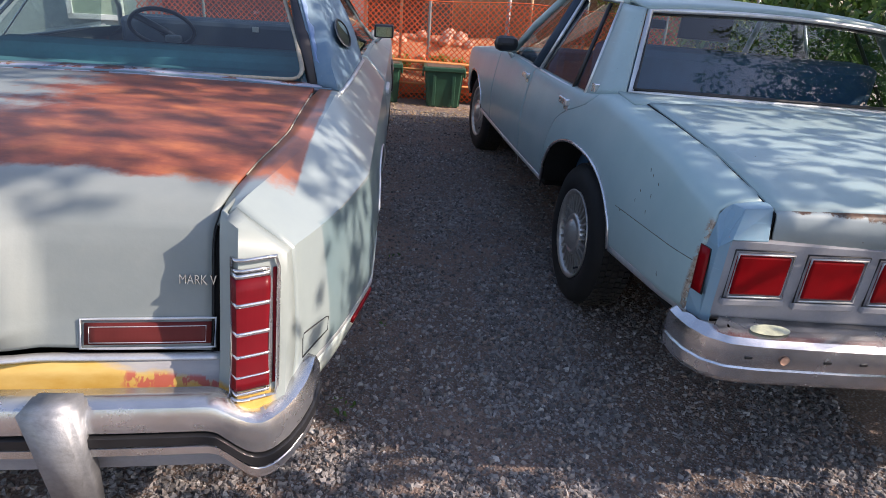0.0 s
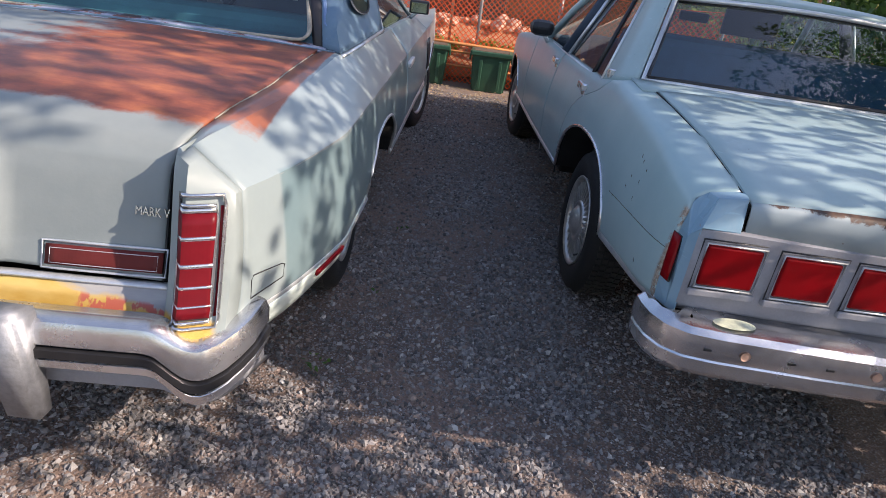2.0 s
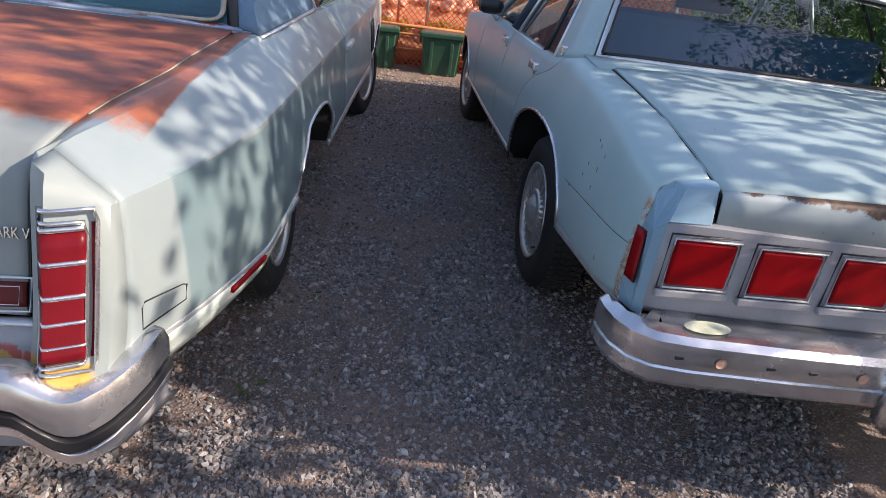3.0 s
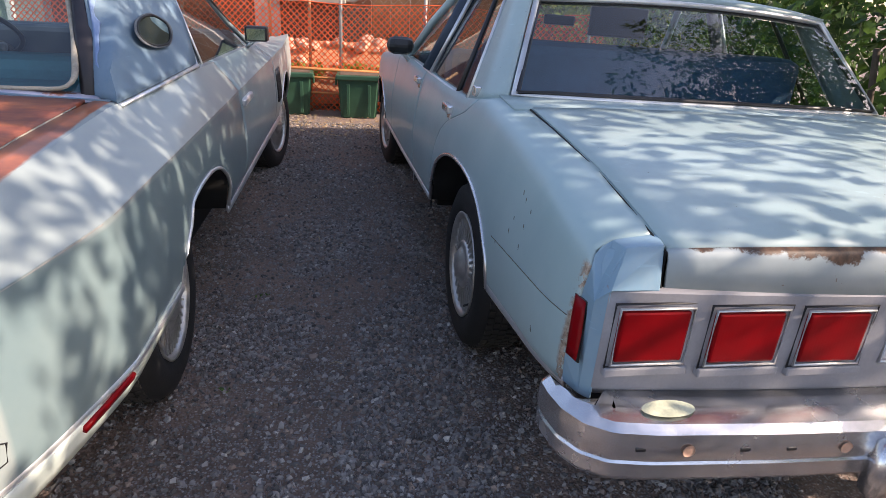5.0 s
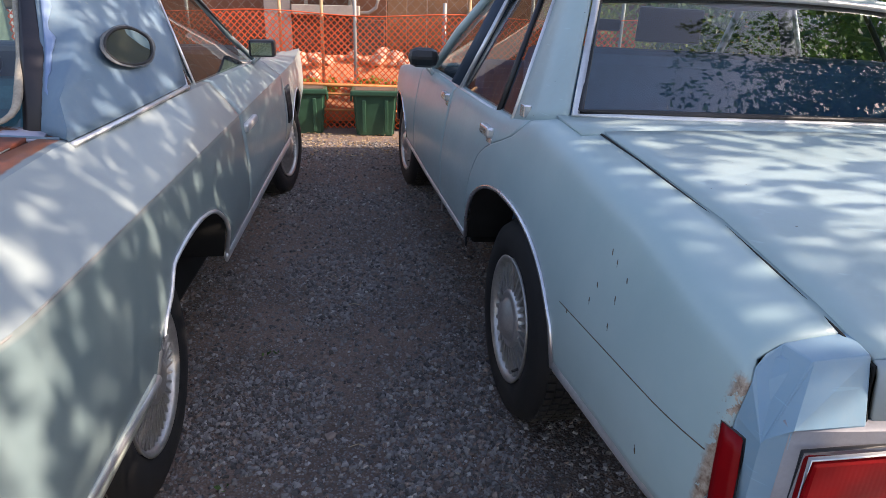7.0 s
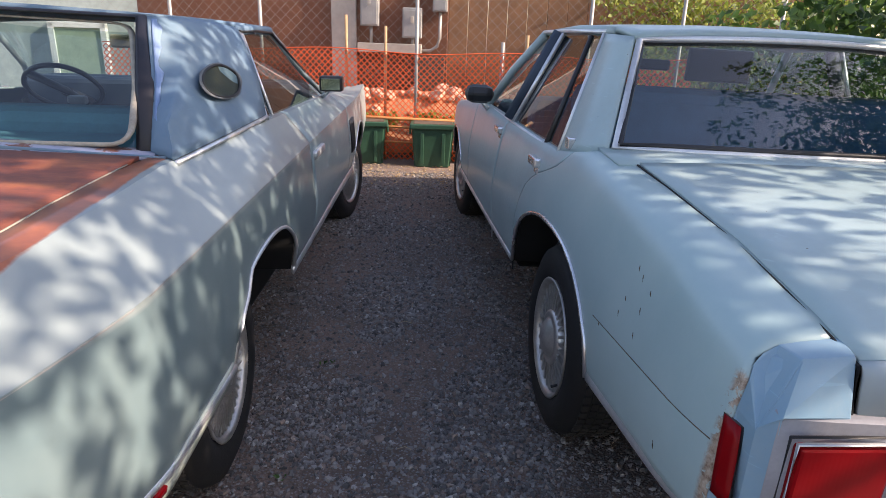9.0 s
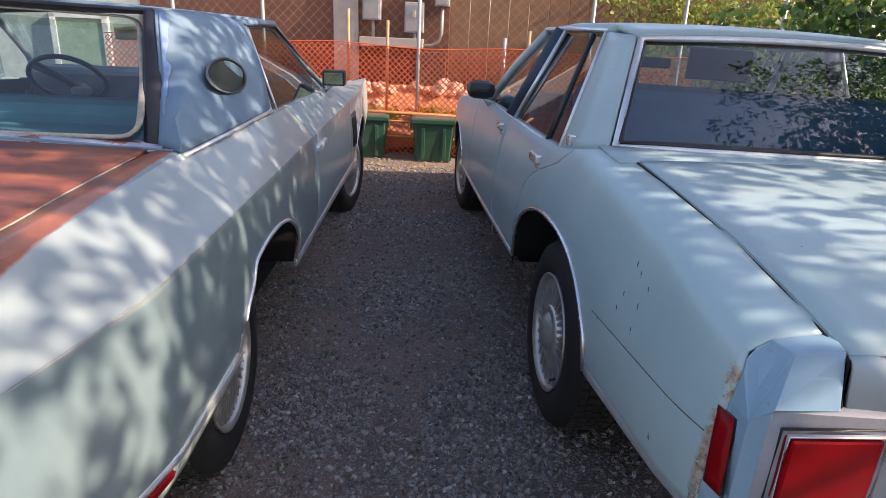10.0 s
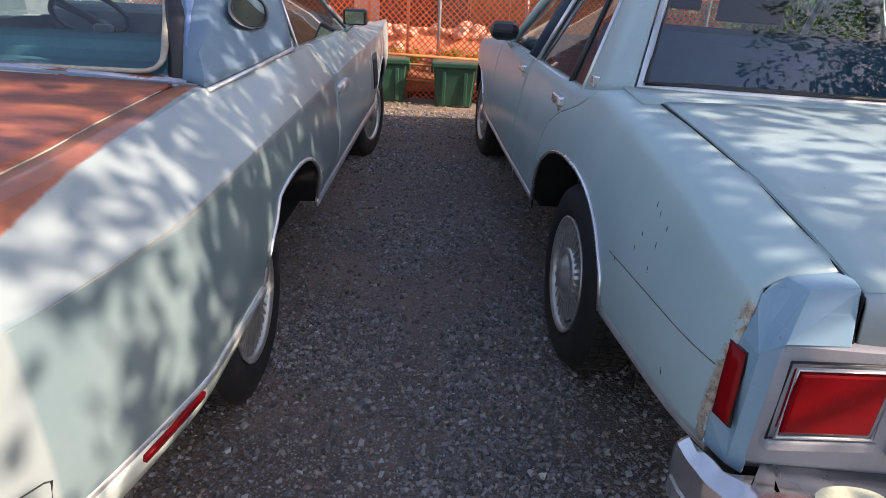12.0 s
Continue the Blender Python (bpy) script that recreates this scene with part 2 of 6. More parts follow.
POD = stained("pale_pod_paint", ((0.215, 0.257, 0.257), (0.275, 0.312, 0.30)), ((0.50, 0.29, 0.05), (0.60, 0.38, 0.10)), 7, 0.30, {0: (-0.20, 0.035, 0.06), 2: (0.4, 0.625, 0.05)})
COWL = stained("flaking_blue_cowl", ((0.28, 0.31, 0.44), (0.40, 0.43, 0.53)), ((0.10, 0.035, 0.025), (0.27, 0.085, 0.045)), 11, 0.53)
BLUEQ = stained("grey_blue_quarter_paint", ((0.285, 0.415, 0.435), (0.355, 0.475, 0.485)), ((0.16, 0.10, 0.07), (0.42, 0.36, 0.30)), 24, 0.46, {1: (-1.2, -0.955, 0.03), 2: (0.55, 0.885, 0.05)}, 0.36)
HALO = plain("bare_grey_ring", (0.105, 0.12, 0.13), 0.75, 0, 0.4, 30)
# dimness behind the oval glass, put into the colour of a flat backing
OLIVE = plain("dim_olive_backing", (0.032, 0.033, 0.02), 0.8, 0, 0.6, 14)

LENS = lens_material("red_lens", (0.25, 0.001, 0.004))
LENSOLD = lens_material("dull_red_lens", (0.17, 0.006, 0.012))
LENSDULL = lens_material("faded_brownish_red_lens", (0.135, 0.024, 0.022))
CLEARLENS = lens_material("clear_ribbed_lens", (0.6, 0.6, 0.62))


def glass_material(name, tint, alpha, edge=0.85):
    m, t, b = nodes_of(name, 0.03)
    g = t.nodes.new("ShaderNodeBsdfTransparent")
    g.inputs[0].default_value = (*tint, 1)
    s = t.nodes.new("ShaderNodeBsdfGlossy")
    s.inputs["Roughness"].default_value = 0.02
    fr = t.nodes.new("ShaderNodeLayerWeight")
    fr.inputs[0].default_value = 0.5
    k = math_node(t, "ADD", math_node(t, "MULTIPLY", math_node(t, "POWER", fr.outputs["Facing"], 4.0), edge), alpha, True)
    mx = t.nodes.new("ShaderNodeMixShader")
    t.links.new(k, mx.inputs[0])
    t.links.new(g.outputs[0], mx.inputs[1])
    t.links.new(s.outputs[0], mx.inputs[2])
    t.links.new(mx.outputs[0], t.nodes["Material Output"].inputs[0])
    t.nodes.remove(b)
    return m


GLASS = glass_material("car_glass", (0.70, 0.80, 0.795), 0.105)
DIMGLASS = glass_material("dim_glass", (0.8, 0.85, 0.8), 0.012, 0.02)
# dark greenish tint stands in for the greenery the mirror reflects
MIRROR = plain("mirror_glass", (0.24, 0.27, 0.20), 0.04, 1.0, 0.02)


def ground_material():
    m, t, b = nodes_of("packed_soil_and_chippings", 0.95)
    v = coords(t)
    a, c = noise_node(t, v, 1.3, 6, 0.65), noise_node(t, v, 90, 5, 0.8)
    vo = t.nodes.new("ShaderNodeTexVoronoi")
    vo.inputs["Scale"].default_value = 95
    t.links.new(v, vo.inputs["Vector"])
    chip = t.nodes.new("ShaderNodeSeparateXYZ")
    t.links.new(vo.outputs["Color"], chip.inputs[0])
    soil = ramp(t, c, ((0.3, (0.15, 0.105, 0.088)), (0.7, (0.38, 0.265, 0.215))))
    grit = ramp(t, chip.outputs[0], ((0.1, (0.15, 0.142, 0.14)), (0.8, (0.34, 0.32, 0.315)), (1.0, (0.40, 0.38, 0.37))))
    grit = mixed(t, ramp(t, vo.outputs["Distance"], ((0.25, (0, 0, 0)), (0.5, (1, 1, 1)))), grit, (0.17, 0.124, 0.104))
    t.links.new(mixed(t, ramp(t, a, ((0.44, (0, 0, 0)), (0.60, (1, 1, 1)))), grit, soil), b.inputs["Base Color"])
    bump(t, b, math_node(t, "SUBTRACT", c, vo.outputs["Distance"]), 0.9, 0.008)
    return m


GROUND = ground_material()


def island_material(name, stops, rough=0.85, leaf=False):
    m, t, b = nodes_of(name, rough)
    g = t.nodes.new("ShaderNodeNewGeometry")
    c = ramp(t, g.outputs["Random Per Island"], stops)
    t.links.new(c, b.inputs["Base Color"])
    if leaf:
        tr = t.nodes.new("ShaderNodeBsdfTranslucent")
        t.links.new(c, tr.inputs[0])
        mx = t.nodes.new("ShaderNodeMixShader")
        mx.inputs[0].default_value = 0.35
        t.links.new(b.outputs[0], mx.inputs[1])
        t.links.new(tr.outputs[0], mx.inputs[2])
        t.links.new(mx.outputs[0], t.nodes["Material Output"].inputs[0])
    else:
        bump(t, b, noise_node(t, coords(t), 150, 3), 0.5)
    return m


STONE = island_material("grey_chippings", ((0.0, (0.085, 0.078, 0.076)), (0.40, (0.205, 0.190, 0.186)), (0.78, (0.315, 0.295, 0.288)), (0.80, (0.22, 0.165, 0.142)), (0.94, (0.31, 0.240, 0.205)), (0.955, (0.35, 0.33, 0.32)), (1.0, (0.48, 0.46, 0.44))))
LEAF = island_material("green_leaves", ((0.0, (0.025, 0.060, 0.015)), (0.6, (0.055, 0.12, 0.025)), (1.0, (0.11, 0.19, 0.04))), 0.5, True)
LEAFLIGHT = island_material("yellow_green_leaves", ((0.0, (0.16, 0.24, 0.04)), (1.0, (0.42, 0.45, 0.10))), 0.6, True)
LITTER = island_material("dry_leaves", ((0.0, (0.20, 0.12, 0.06)), (0.6, (0.36, 0.24, 0.12)), (1.0, (0.50, 0.42, 0.28))))


# ---- mesh helpers ----
def part(name, bm, material, parent, label="", smooth=False):
    me = bpy.data.meshes.new(name)
    if isinstance(bm, tuple):
        me.from_pydata(*bm)
    else:
        bm.to_mesh(me)
        bm.free()
    me.materials.append(material)
    if smooth:
        me.polygons.foreach_set("use_smooth", [True] * len(me.polygons))
    ob = new(name, me)
    ob.parent = parent
    return tagged(ob, label)


def thing(name, m, label, category, group="", kind=""):
    ob = new(name)
    ob.matrix_world = m
    ob.empty_display_size = 0.1
    return tagged(ob, label, category, group, kind)


def interp(x, xs, ys):
    return float(np.interp(x, xs, ys))


def lerp(a, b, t):
    return a + (b - a) * t


def poly_at(pts, u):
    """A point of a polyline at the share u of its length in index."""
    k = u * (len(pts) - 1)
    i = min(int(k), len(pts) - 2)
    return Vector(pts[i]).lerp(Vector(pts[i + 1]), k - i)


def sheet(name, rows, material, parent, thick=0.012, label="", smooth=True, sharp=30):
    """A panel from rows of points, thickened by thick."""
    n, k = len(rows), len(rows[0])
    verts = [tuple(p) for r in rows for p in r]
    faces = [(i * k + j, i * k + j + 1, (i + 1) * k + j + 1, (i + 1) * k + j) for i in range(n - 1) for j in range(k - 1)]
    ob = part(name, (verts, [], faces), material, parent, label, smooth)
    bm = bmesh.new()
    bm.from_mesh(ob.data)
    bmesh.ops.remove_doubles(bm, verts=bm.verts, dist=0.0004)
    bmesh.ops.recalc_face_normals(bm, faces=bm.faces)
    for e in bm.edges:
        if len(e.link_faces) == 2 and e.calc_face_angle(0) > radians(sharp):
            e.smooth = False
    bm.to_mesh(ob.data)
    bm.free()
    if thick:
        s = ob.modifiers.new("thickness", "SOLIDIFY")
        s.thickness, s.offset = thick, 0
    return ob


def tube(name, pts, r, material, parent, label="", n=8, flat=None, closed=False):
    """A bar along points; flat: (wide, high) for a flattened one, high along z."""
    bm = bmesh.new()
    pts = [Vector(p) for p in pts]
    rings = []
    for i, p in enumerate(pts):
        if closed:
            d = pts[(i + 1) % len(pts)] - pts[i - 1]
        else:
            d = pts[min(i + 1, len(pts) - 1)] - pts[max(i - 1, 0)]
        d.normalize()
        up = Vector((0, 0, 1)) if abs(d.z) < 0.95 else Vector((0, 1, 0))
        a = d.cross(up).normalized()
        b = a.cross(d)
        w, h = flat or (r, r)
        rings.append([bm.verts.new(p + a * (w * math.cos(2 * math.pi * k / n)) + b * (h * math.sin(2 * math.pi * k / n))) for k in range(n)])
    pairs = list(zip(rings, rings[1:])) + ([(rings[-1], rings[0])] if closed else [])
    for p, q in pairs:
        for k in range(n):
            bm.faces.new((p[k], p[(k + 1) % n], q[(k + 1) % n], q[k]))
    if not closed:
        bm.faces.new(rings[0][::-1])
        bm.faces.new(rings[-1])
    bmesh.ops.recalc_face_normals(bm, faces=bm.faces)
    return part(name, bm, material, parent, label, True)


def box(name, lo, hi, material, parent, label="", bevel=0.006, m=None):
    bm = bmesh.new()
    bmesh.ops.create_cube(bm, size=1)
    for v in bm.verts:
        v.co = Vector([(a + b) / 2 + c * (b - a) for a, b, c in zip(lo, hi, v.co)])
    if bevel:
        bmesh.ops.bevel(bm, geom=bm.edges[:], offset=bevel, segments=2, affect="EDGES", profile=0.5)
    if m is not None:
        bmesh.ops.transform(bm, matrix=m, verts=bm.verts)
    return part(name, bm, material, parent, label)


def lathe(name, profile, material, parent, label="", n=40, axis="x", centre=(0, 0, 0), smooth=True):
    """A body of revolution; profile: (along the axis, radius)."""
    bm = bmesh.new()
    rings = []
    for a, r in profile:
        ring = []
        for k in range(n):
            c, s = math.cos(2 * math.pi * k / n) * r, math.sin(2 * math.pi * k / n) * r
            p = (a, c, s) if axis == "x" else ((c, s, a) if axis == "z" else (c, a, s))
            ring.append(bm.verts.new(Vector(p) + Vector(centre)))
        rings.append(ring)
    for p, q in zip(rings, rings[1:]):
        for k in range(n):
            bm.faces.new((p[k], p[(k + 1) % n], q[(k + 1) % n], q[k]))
    bmesh.ops.remove_doubles(bm, verts=bm.verts, dist=0.0002)
    bmesh.ops.recalc_face_normals(bm, faces=bm.faces)
    return part(name, bm, material, parent, label, smooth)


def rounded(pts, r, n=5):
    """A closed polyline with its corners rounded."""
    out, pts = [], [Vector(p) for p in pts]
    for i, p in enumerate(pts):
        a, b = pts[i - 1] - p, pts[(i + 1) % len(pts)] - p
        a, b = p + a.normalized() * min(r, a.length * 0.45), p + b.normalized() * min(r, b.length * 0.45)
        out += [a.lerp(p, k / n).lerp(p.lerp(b, k / n), k / n) for k in range(n + 1)]
    return out


def quad_pane(name, a, b, c, d, material, parent, label="", thick=0.005, bow=0.0, n=8):
    """A pane between four corners, a-b below and d-c above, bowed outwards along its normal."""
    a, b, c, d = (Vector(p) for p in (a, b, c, d))
    nrm = (b - a).cross(d - a).normalized()
    rows = []
    for i in range(n + 1):
        v = i / n
        l, r = a.lerp(d, v), b.lerp(c, v)
        rows.append([l.lerp(r, j / n) + nrm * bow * (1 - (2 * j / n - 1) ** 2) * (1 - 0.3 * (2 * v - 1) ** 2) for j in range(n + 1)])
    ob = sheet(name, rows, material, parent, 0 if material is GLASS else thick, label)
    if material is GLASS:
        ob.visible_shadow = False
    return ob


def writing(text, size, material, parent, m, label="", name="lettering", extrude=0.002):
    cu = bpy.data.curves.new(name, "FONT")
    cu.body, cu.size, cu.extrude, cu.align_x = text, size, extrude, "CENTER"
    tmp = bpy.data.objects.new(name, cu)
    me = bpy.data.meshes.new_from_object(tmp)
    bpy.data.objects.remove(tmp)
    me.transform(m)
    me.materials.append(material)
    ob = new(name, me)
    ob.parent = parent
    return tagged(ob, label)


# ---- wheels ----
def fins(hub, name, count, outline, deep, twist):
    """Radial fins round a wheel, each an object on one shared mesh."""
    verts = [(x, r * math.cos(q), r * math.sin(q)) for x, r, q in outline] + [(x - deep, r * math.cos(q + twist), r * math.sin(q + twist)) for x, r, q in outline]
    me = bpy.data.meshes.new(name)
    me.from_pydata(verts, [], [(0, 1, 2, 3), (0, 4, 5, 1), (1, 5, 6, 2), (2, 6, 7, 3), (3, 7, 4, 0)])
    me.materials.append(ALLOY)
    for k in range(count):
        ob = new(name, me)
        ob.parent = hub
        ob.matrix_local = pose(0, 0, 0, 360 * k / count, 0, 0)


def wheel(parent, x, f, z, R, rim_r, out, style, steer=0.0, width=0.20):
    """A wheel whose outer face is at x; out: +1 where that face looks along +x."""
    hub = new("wheel")
    hub.parent = parent
    hub.matrix_local = pose(x, f, z, 0, 0, steer + (0 if out > 0 else 180))
    hub.empty_display_size = 0.1
    tagged(hub, "road wheel with worn black tyre")
    w = width
    prof = [(-w, rim_r), (-w - 0.012, R * 0.82), (-w + 0.01, R * 0.96), (-w + 0.035, R), (-w * 0.5, R + 0.004), (-0.035, R), (-0.008, R * 0.965), (0.008, R * 0.86), (0.010, R * 0.75), (0.0, rim_r + 0.012), (-0.012, rim_r)]
    lathe("tyre", prof, RUBBER, hub, n=56)
    verts, faces = [], []
    for k in range(64):
        for j in range(5):
            a0, a1 = 2 * math.pi * (k + 0.12 + 0.2 * (j % 2)) / 64, 2 * math.pi * (k + 0.80 + 0.2 * (j % 2)) / 64
            x0, x1 = -w + 0.02 + j * (w - 0.05) / 5, -w + 0.02 + (j + 0.78) * (w - 0.05) / 5
            i = len(verts)
            for r in (R - 0.004, R + 0.008):
                verts += [(x0, r * math.cos(a0), r * math.sin(a0)), (x1, r * math.cos(a0), r * math.sin(a0)), (x1, r * math.cos(a1), r * math.sin(a1)), (x0, r * math.cos(a1), r * math.sin(a1))]
            faces += [(i + 4, i + 5, i + 6, i + 7), (i, i + 1, i + 5, i + 4), (i + 1, i + 2, i + 6, i + 5), (i + 2, i + 3, i + 7, i + 6), (i + 3, i, i + 4, i + 7)]
    part("tread", (verts, [], faces), TREAD, hub, "chunky tread blocks")
    lathe("rim", [(-w + 0.02, rim_r), (-0.06, rim_r - 0.006), (-0.014, rim_r - 0.004), (0.004, rim_r + 0.008), (0.006, rim_r), (-0.006, rim_r - 0.012), (-0.022, rim_r - 0.014), (-0.045, rim_r - 0.02), (-0.05, 0.03), (-0.05, 0.0)], ALLOY, hub, n=48)
    # near-black plate behind the vanes paints the shade in their gaps
    lathe("rim_plate", [(-0.034, rim_r - 0.012), (-0.036, 0.05), (-0.036, 0.0)], DARK, hub, "near-black plate for the shade between the vanes", n=32)
    if style == "spoked":
        fins(hub, "vane", 40, [(-0.002, 0.065, -0.036), (-0.002, 0.065, 0.036), (-0.012, rim_r - 0.012, 0.016), (-0.012, rim_r - 0.012, -0.016)], 0.03, 0.05)
        lathe("hub_cap", [(-0.02, 0.075), (0.004, 0.072), (0.014, 0.055), (0.020, 0.03), (0.022, 0.0)], ALLOY, hub, n=32)
    else:
        lathe("hub_cap", [(-0.03, rim_r * 0.50), (-0.012, rim_r * 0.49), (0.000, rim_r * 0.46), (0.004, rim_r * 0.40), (-0.004, rim_r * 0.38), (0.004, rim_r * 0.33), (0.022, rim_r * 0.24), (0.030, rim_r * 0.1), (0.031, 0.0)], CAPMETAL, hub, "dusty grey wheel disc", n=40)
        fins(hub, "fin", 28, [(-0.006, rim_r * 0.46, -0.056), (-0.006, rim_r * 0.46, 0.056), (-0.012, rim_r - 0.014, 0.032), (-0.012, rim_r - 0.014, -0.032)], 0.026, 0.0)
        tube("valve", [(-0.02, rim_r * 0.62, -rim_r * 0.56), (0.012, rim_r * 0.66, -rim_r * 0.58)], 0.005, BLACK, hub)
    return hub


def arch(f, c, half, base, top):
    q = (f - c) / half
    return base + (top - base) * math.sqrt(max(0.0, 1 - abs(q) ** 2.3)) if abs(q) < 1 else 0.0


# ---- pale blue two-door coupe ----
coupe = thing("coupe", pose(-0.68, 2.084, 0, 0, 0, 5.4), "pale blue two-door coupe, faded paint, rusty boot lid", "car")
LX = -0.805
RIDGE_F = (-1.2, -1.05, -0.65, -0.2, 0.5, 1.5, 2.2, 2.7, 3.4)
RIDGE_X = (0.02, 0.03, 0.035, 0.05, 0.095, 0.10, 0.08, 0.05, 0.02)
RIDGE_Z = (1.045, 1.075, 1.09, 1.125, 1.12, 1.085, 1.03, 1.0, 0.96)
CREASE = 0.985
LID_F = (-0.135, -0.5, -0.88, -1.0, -1.06, -1.095, -1.115, -1.14, -1.165, -1.185)
LID_Z = (1.128, 1.115, 1.09, 1.068, 1.045, 1.01, 0.965, 0.90, 0.83, 0.772)


def mirror_l(p):
    return (2 * LX - p[0], p[1], p[2])


def coupe_x(f, z):
    x = 0.207 - (0.62 - z) * 0.22 if z < 0.62 else lerp(0.207, 0.192, (z - 0.62) / 0.365) + 0.010 * math.sin(math.pi * (z - 0.62) / 0.365)
    x -= 0.05 * max(0, f - 2.3) ** 2 + 0.55 * max(0, -0.92 - f) ** 2
    return x


def coupe_bottom(f):
    b = interp(f, (-1.2, -0.26, 0.48, 1.6, 3.5), (0.56, 0.525, 0.525, 0.49, 0.48))
    return max(b, arch(f, 0.11, 0.37, b, 0.855), arch(f, 2.56, 0.40, b, 0.83))


def coupe_side(name, f0, f1, n, tip=False, flip=False, label=""):
    rows = []
    for i in range(n + 1):
        u = i / n
        row = []
        zs = [("s", k / 9) for k in range(10)] + [("c", k / 4) for k in range(1, 5)] + [("t", k / 2) for k in range(1, 3)]
        for kind, v in zs:
            start = f0
            if tip:
                start = interp(v, (0, 1), (-1.215, -1.135)) if kind == "s" else (lerp(-1.135, -1.10, v) if kind == "c" else lerp(-1.10, -1.09, v))
            f = lerp(start, f1, u)
            rx, rz = interp(f, RIDGE_F, RIDGE_X), interp(f, RIDGE_F, RIDGE_Z)
            zb = coupe_bottom(f)
            if kind == "s":
                z = lerp(zb, CREASE, v)
                p = (coupe_x(f, z), f, z)
            elif kind == "c":
                cx = coupe_x(f, CREASE)
                p = (lerp(cx, rx, v) - 0.006 * math.sin(math.pi * v), f, lerp(CREASE, rz, v ** 0.85))
            else:
                xin = interp(f, (-0.3, -0.05, 0.3), (-0.028, rx - 0.06, rx - 0.04))
                lz = interp(f, LID_F[::-1], LID_Z[::-1]) if f < -0.1 else rz + 0.004
                p = (lerp(rx, xin, v), f, lerp(rz, lz, v))
            row.append(mirror_l(p) if flip else p)
        rows.append(row)
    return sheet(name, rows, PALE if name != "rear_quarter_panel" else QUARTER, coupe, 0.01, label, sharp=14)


def quarter_paint():
    """Pale paint, primer on the shoulder by the lid, darker flank below the crease."""
    m, t, b = nodes_of("pale_quarter_paint", 0.36)
    v = coords(t)
    xyz = t.nodes.new("ShaderNodeSeparateXYZ")
    t.links.new(v, xyz.inputs[0])
    big, fine, edge = noise_node(t, v, 2.6, 5), noise_node(t, v, 60, 4, 0.7), noise_node(t, v, 9, 5, 0.7)
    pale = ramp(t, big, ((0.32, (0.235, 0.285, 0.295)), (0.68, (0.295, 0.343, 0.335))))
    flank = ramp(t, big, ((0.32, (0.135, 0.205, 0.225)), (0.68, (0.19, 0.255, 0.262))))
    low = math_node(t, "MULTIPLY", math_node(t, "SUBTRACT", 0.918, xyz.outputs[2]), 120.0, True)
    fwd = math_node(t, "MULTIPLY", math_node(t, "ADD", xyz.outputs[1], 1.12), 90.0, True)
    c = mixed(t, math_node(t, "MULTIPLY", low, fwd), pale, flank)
    out = math_node(t, "ABSOLUTE", math_node(t, "SUBTRACT", xyz.outputs[0], LX))
    top = math_node(t, "SUBTRACT", 0.046 - LX, math_node(t, "ADD", out, math_node(t, "MULTIPLY", edge, 0.02)))
    back = math_node(t, "ADD", xyz.outputs[1], math_node(t, "MULTIPLY", edge, 0.2))
    k = math_node(t, "MULTIPLY", math_node(t, "MULTIPLY", top, 160.0, True), math_node(t, "MULTIPLY", math_node(t, "ADD", back, 0.98), 14.0, True))
    rust = ramp(t, noise_node(t, v, 9, 5), ((0.3, (0.20, 0.06, 0.03)), (0.7, (0.42, 0.13, 0.05))))
    c = mixed(t, k, c, rust)
    t.links.new(c, b.inputs["Base Color"])
    b.inputs["Coat Weight"].default_value, b.inputs["Coat Roughness"].default_value = 0.35, 0.12
    bump(t, b, fine, 0.05)
    return m


